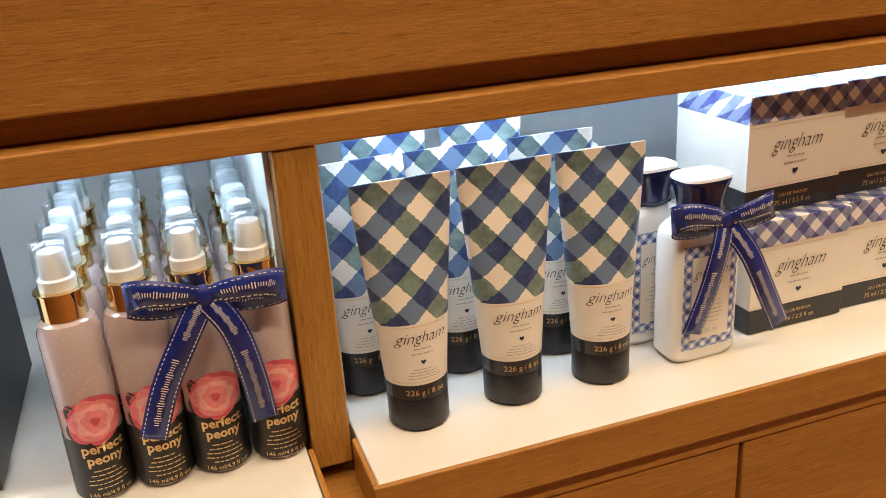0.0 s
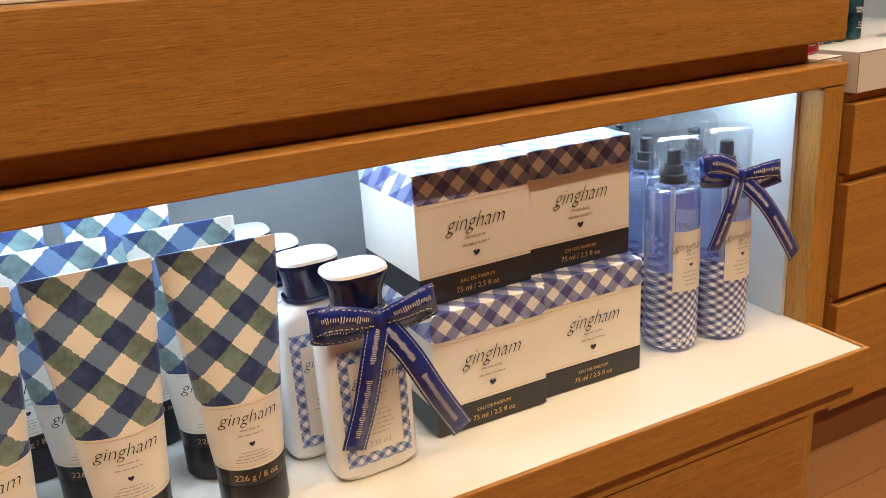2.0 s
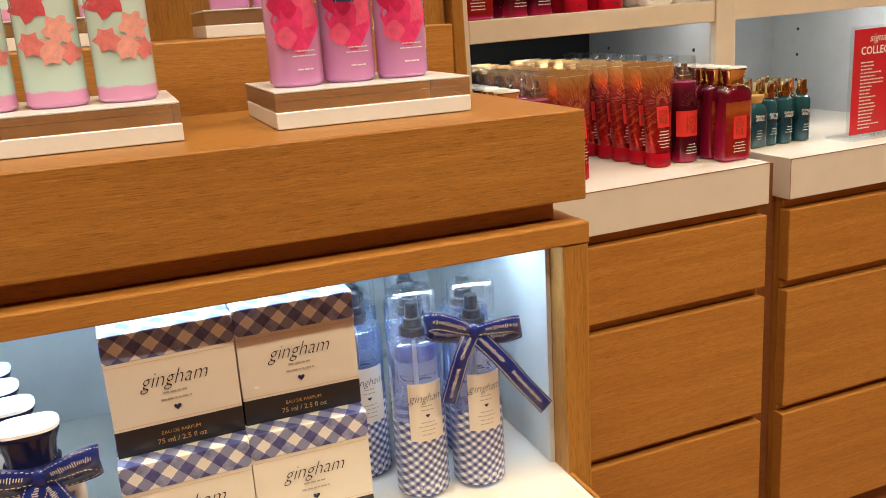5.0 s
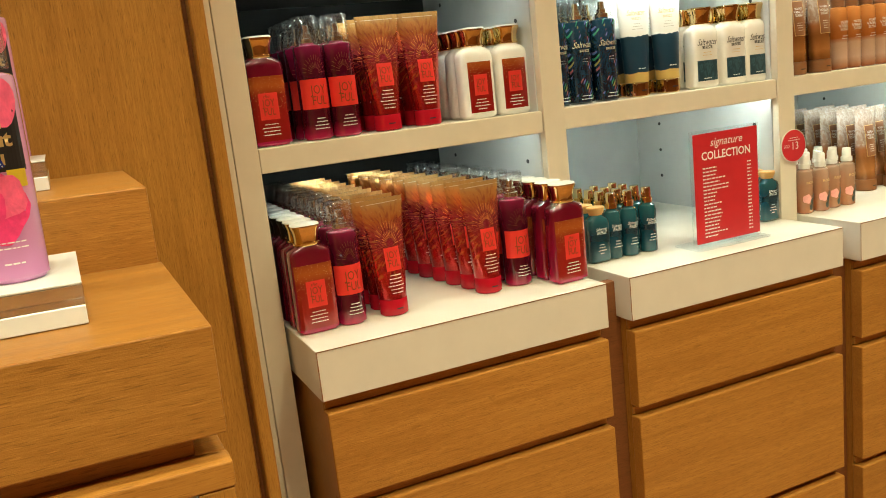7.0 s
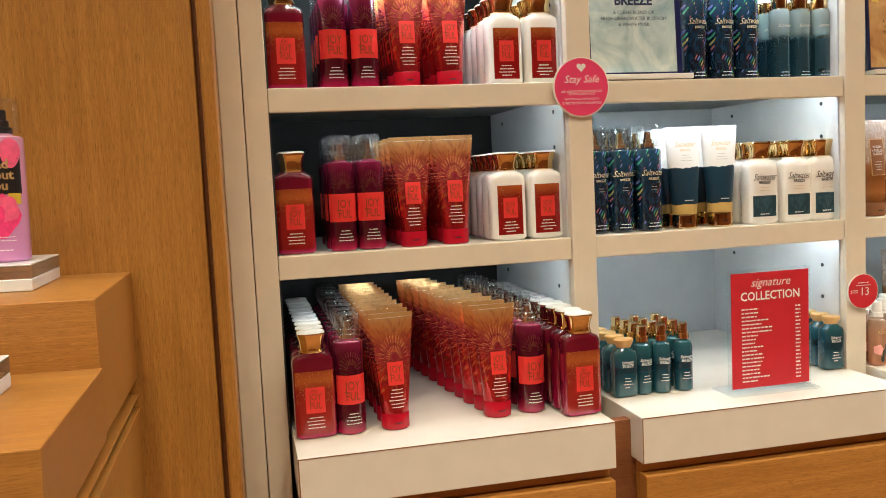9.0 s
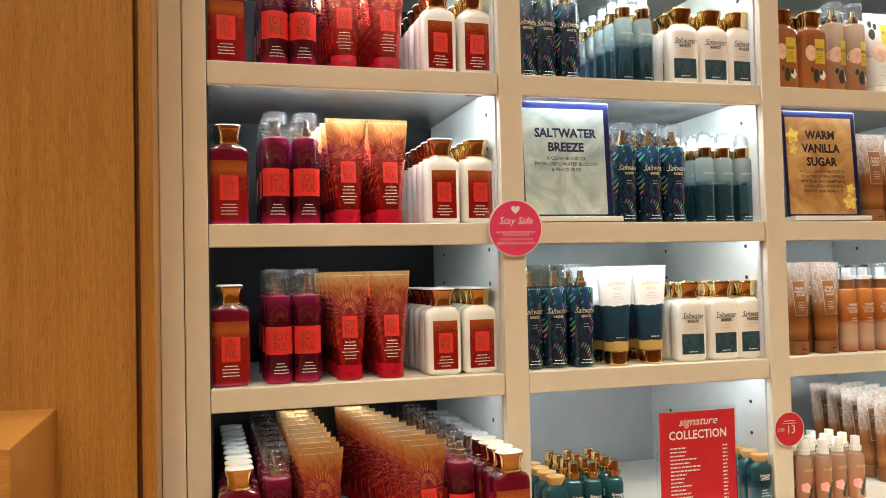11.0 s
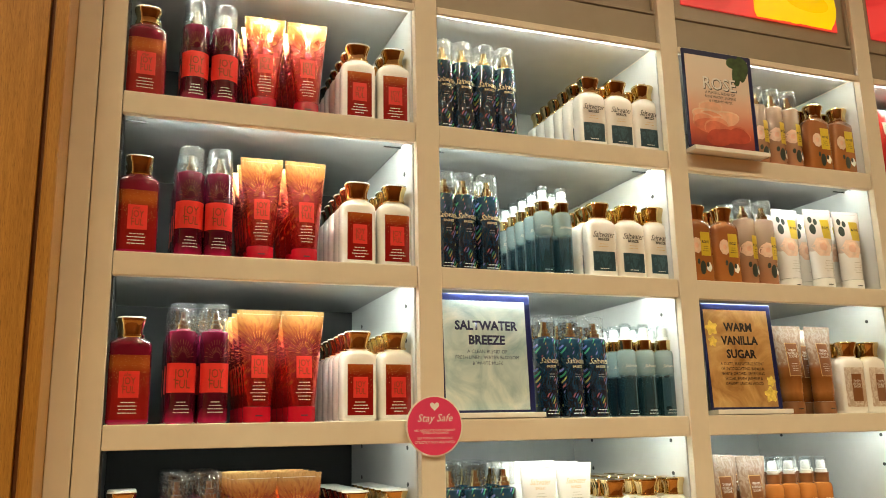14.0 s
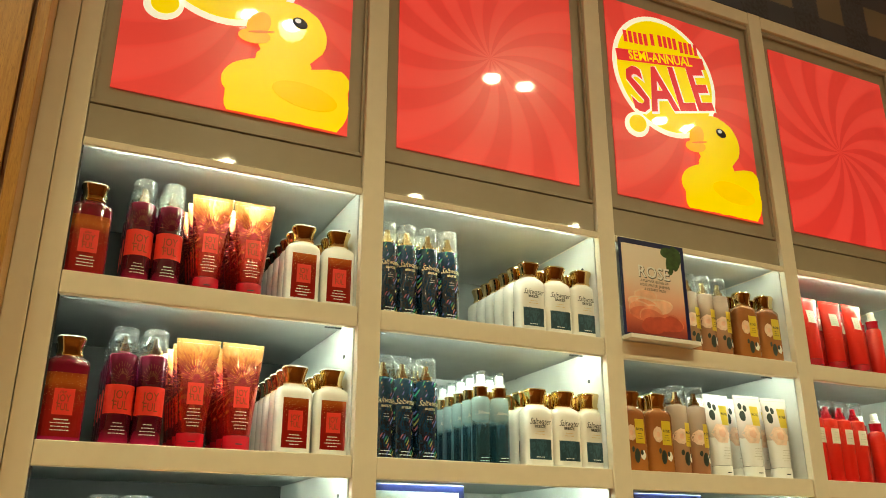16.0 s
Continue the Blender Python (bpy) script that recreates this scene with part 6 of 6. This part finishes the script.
def poster(k, sale):
    x0 = X0 + k * PITCH
    w, z0, z1 = OPEN, 2.340, 2.984
    cx = w / 2
    t = thing("sale_poster", "red poster with yellow duck and sale bubble" if sale else "red poster with curved ray pattern", "poster", "posters over the shelves", at=(x0 + cx, FACE + 0.010, z0))
    h = z1 - z0
    part("border", cuboid(-cx + 0.001, cx - 0.001, 0.004, 0.02, 0.001, h - 0.001), M_GREY, t, "taupe border")
    for a, b, c, d in ((-cx + 0.001, cx - 0.001, 0.001, 0.008), (-cx + 0.001, cx - 0.001, h - 0.014, h - 0.001), (-cx + 0.001, -cx + 0.007, 0.0085, h - 0.0145), (cx - 0.007, cx - 0.001, 0.0085, h - 0.0145)):
        part("frame", cuboid(a, b, -0.005, 0.0035, c, d, 0.001), M_GREY, t)
    pw, ph = w - 0.064, 0.552
    prt = part("print", cuboid(-pw / 2, pw / 2, 0.0, 0.0030, -ph / 2, ph / 2), M_RED_PRINT, t, "red ray print")
    pz = 0.041 + ph / 2
    prt.location = (-0.002, 0, pz)
    if sale:
        X = lambda u: (u - 0.5) * pw
        Z = lambda v: 0.041 + v * ph
        EU, EV = pw, ph
        rim = [ellipse_plate(X(0.385), Z(0.655), EU * 0.362, EV * 0.315, -0.0006, 56, 12), ellipse_plate(X(0.155), Z(0.360), EU * 0.085, EV * 0.060, -0.0006, 32, 30)]
        part("bubble_rim", joined(rim), M_SALE_WHITE, t, "white bubble rim")
        part("bubble", joined([ellipse_plate(X(0.385), Z(0.655), EU * 0.335, EV * 0.290, -0.0018, 56, 12), ellipse_plate(X(0.160), Z(0.366), EU * 0.060, EV * 0.042, -0.0018, 32, 30)]), M_DUCK, t, "yellow speech bubble")

        def tilted(bm, deg):
            """Print on the bubble runs uphill to the right."""
            bmesh.ops.rotate(bm, verts=bm.verts[:], cent=(X(0.38), 0, Z(0.66)), matrix=Matrix.Rotation(radians(-deg), 3, "Y"))
            return bm
        part("band", tilted(cuboid(X(0.060), X(0.700), -0.0030, -0.0024, Z(0.712), Z(0.772)), 9), M_SALE_RED, t)
        f = Flat(-0.0030)
        part("lettering", tilted(words("SEMI-ANNUAL", f, X(0.375), Z(0.742), 0.037, 0.0006, 0, 0.88, 0.0008), 9), M_DUCK, t)
        for ta, tb, lift in ((0.125, 0.295, 0.0), (0.318, 0.352, 0.008), (0.375, 0.505, 0.010), (0.528, 0.655, 0.0)):
            x = ta
            while x < tb - 0.010:
                part("title_bar", tilted(cuboid(X(x), X(x + 0.024), -0.0030, -0.0024, Z(0.800 + lift), Z(0.862 + lift)), 5), M_SALE_RED, t)
                x += 0.036
        part("lettering_shadow", tilted(words("SALE", f, X(0.386), Z(0.570), 0.172, -0.0004, 0, 0.74, 0.0075), 14), M_SALE_WHITE, t)
        part("lettering", tilted(words("SALE", f, X(0.380), Z(0.574), 0.172, 0.0006, 0, 0.74, 0.0042), 14), M_SALE_RED, t)
        shapes = [(0.700, 0.040, 0.262, 0.150), (0.700, 0.125, 0.280, 0.122), (0.685, 0.225, 0.130, 0.090), (0.705, 0.370, 0.172, 0.133), (0.900, 0.190, 0.062, 0.065), (0.945, 0.200, 0.052, 0.058), (0.930, 0.110, 0.066, 0.100), (0.955, 0.145, 0.036, 0.085)]
        duck = part("duck", outline_plate(X, Z, shapes, (0.70, 0.19), -0.0046), M_DUCK, t, "flat yellow duck print")
        part("wing", ellipse_plate(X(0.79), Z(0.120), EU * 0.150, EV * 0.050, -0.0056, 28, -6), M_DUCK_SHADE, duck, "slightly deeper yellow wing print")
        part("beak", joined([ellipse_plate(X(0.545), Z(0.318), EU * 0.072, EV * 0.030, -0.0056, 24, 8), ellipse_plate(X(0.560), Z(0.372), EU * 0.048, EV * 0.058, -0.0058, 24, -28)]), M_BEAK, duck, "orange beak print")
        part("mouth_line", ellipse_plate(X(0.575), Z(0.342), EU * 0.060, EV * 0.0045, -0.0068, 20, 14), M_BEAK_LINE, duck)
        part("eye", ellipse_plate(X(0.745), Z(0.420), EU * 0.036, EV * 0.022, -0.0058, 20, -18), M_INK_BLACK, duck)
        part("highlight", ellipse_plate(X(0.735), Z(0.427), EU * 0.014, EV * 0.009, -0.0068, 14), M_SALE_WHITE, duck)
    return t


for k in range(NBAYS):
    poster(k, k % 2 == 0)
structure("wall_bulkhead", cuboid(1.09, 5.095, FACE - 0.002, 1.828, 3.027, CEIL - 0.002), M_GING_WALL, "dark blue checked wallpaper over the shelving", "wall")

# ---- floor boards ----
M_BOARD = oak("floor_board_oak", "x", (0.36, 0.17, 0.07), (0.22, 0.095, 0.035), 0.35, 0.15)
board_mesh = None
floor_ob = bpy.data.objects["floor"]
floor_ob.data.materials[0] = M_BOARD
r3 = random.Random(11)
for j in range(22):
    y = -1.2 + j * 0.121
    for i in range(7):
        x = -2.48 + i * 0.902 + (j % 3) * 0.3
        if board_mesh is None:
            ob = part("floor_board", cuboid(0, 0.9, 0, 0.1195, -0.019, 0.0, 0.0012), M_BOARD, floor_ob)
            board_mesh = ob.data
        else:
            ob = new("floor_board", board_mesh)
            ob.parent = floor_ob
        ob.location = (x, y, 0)
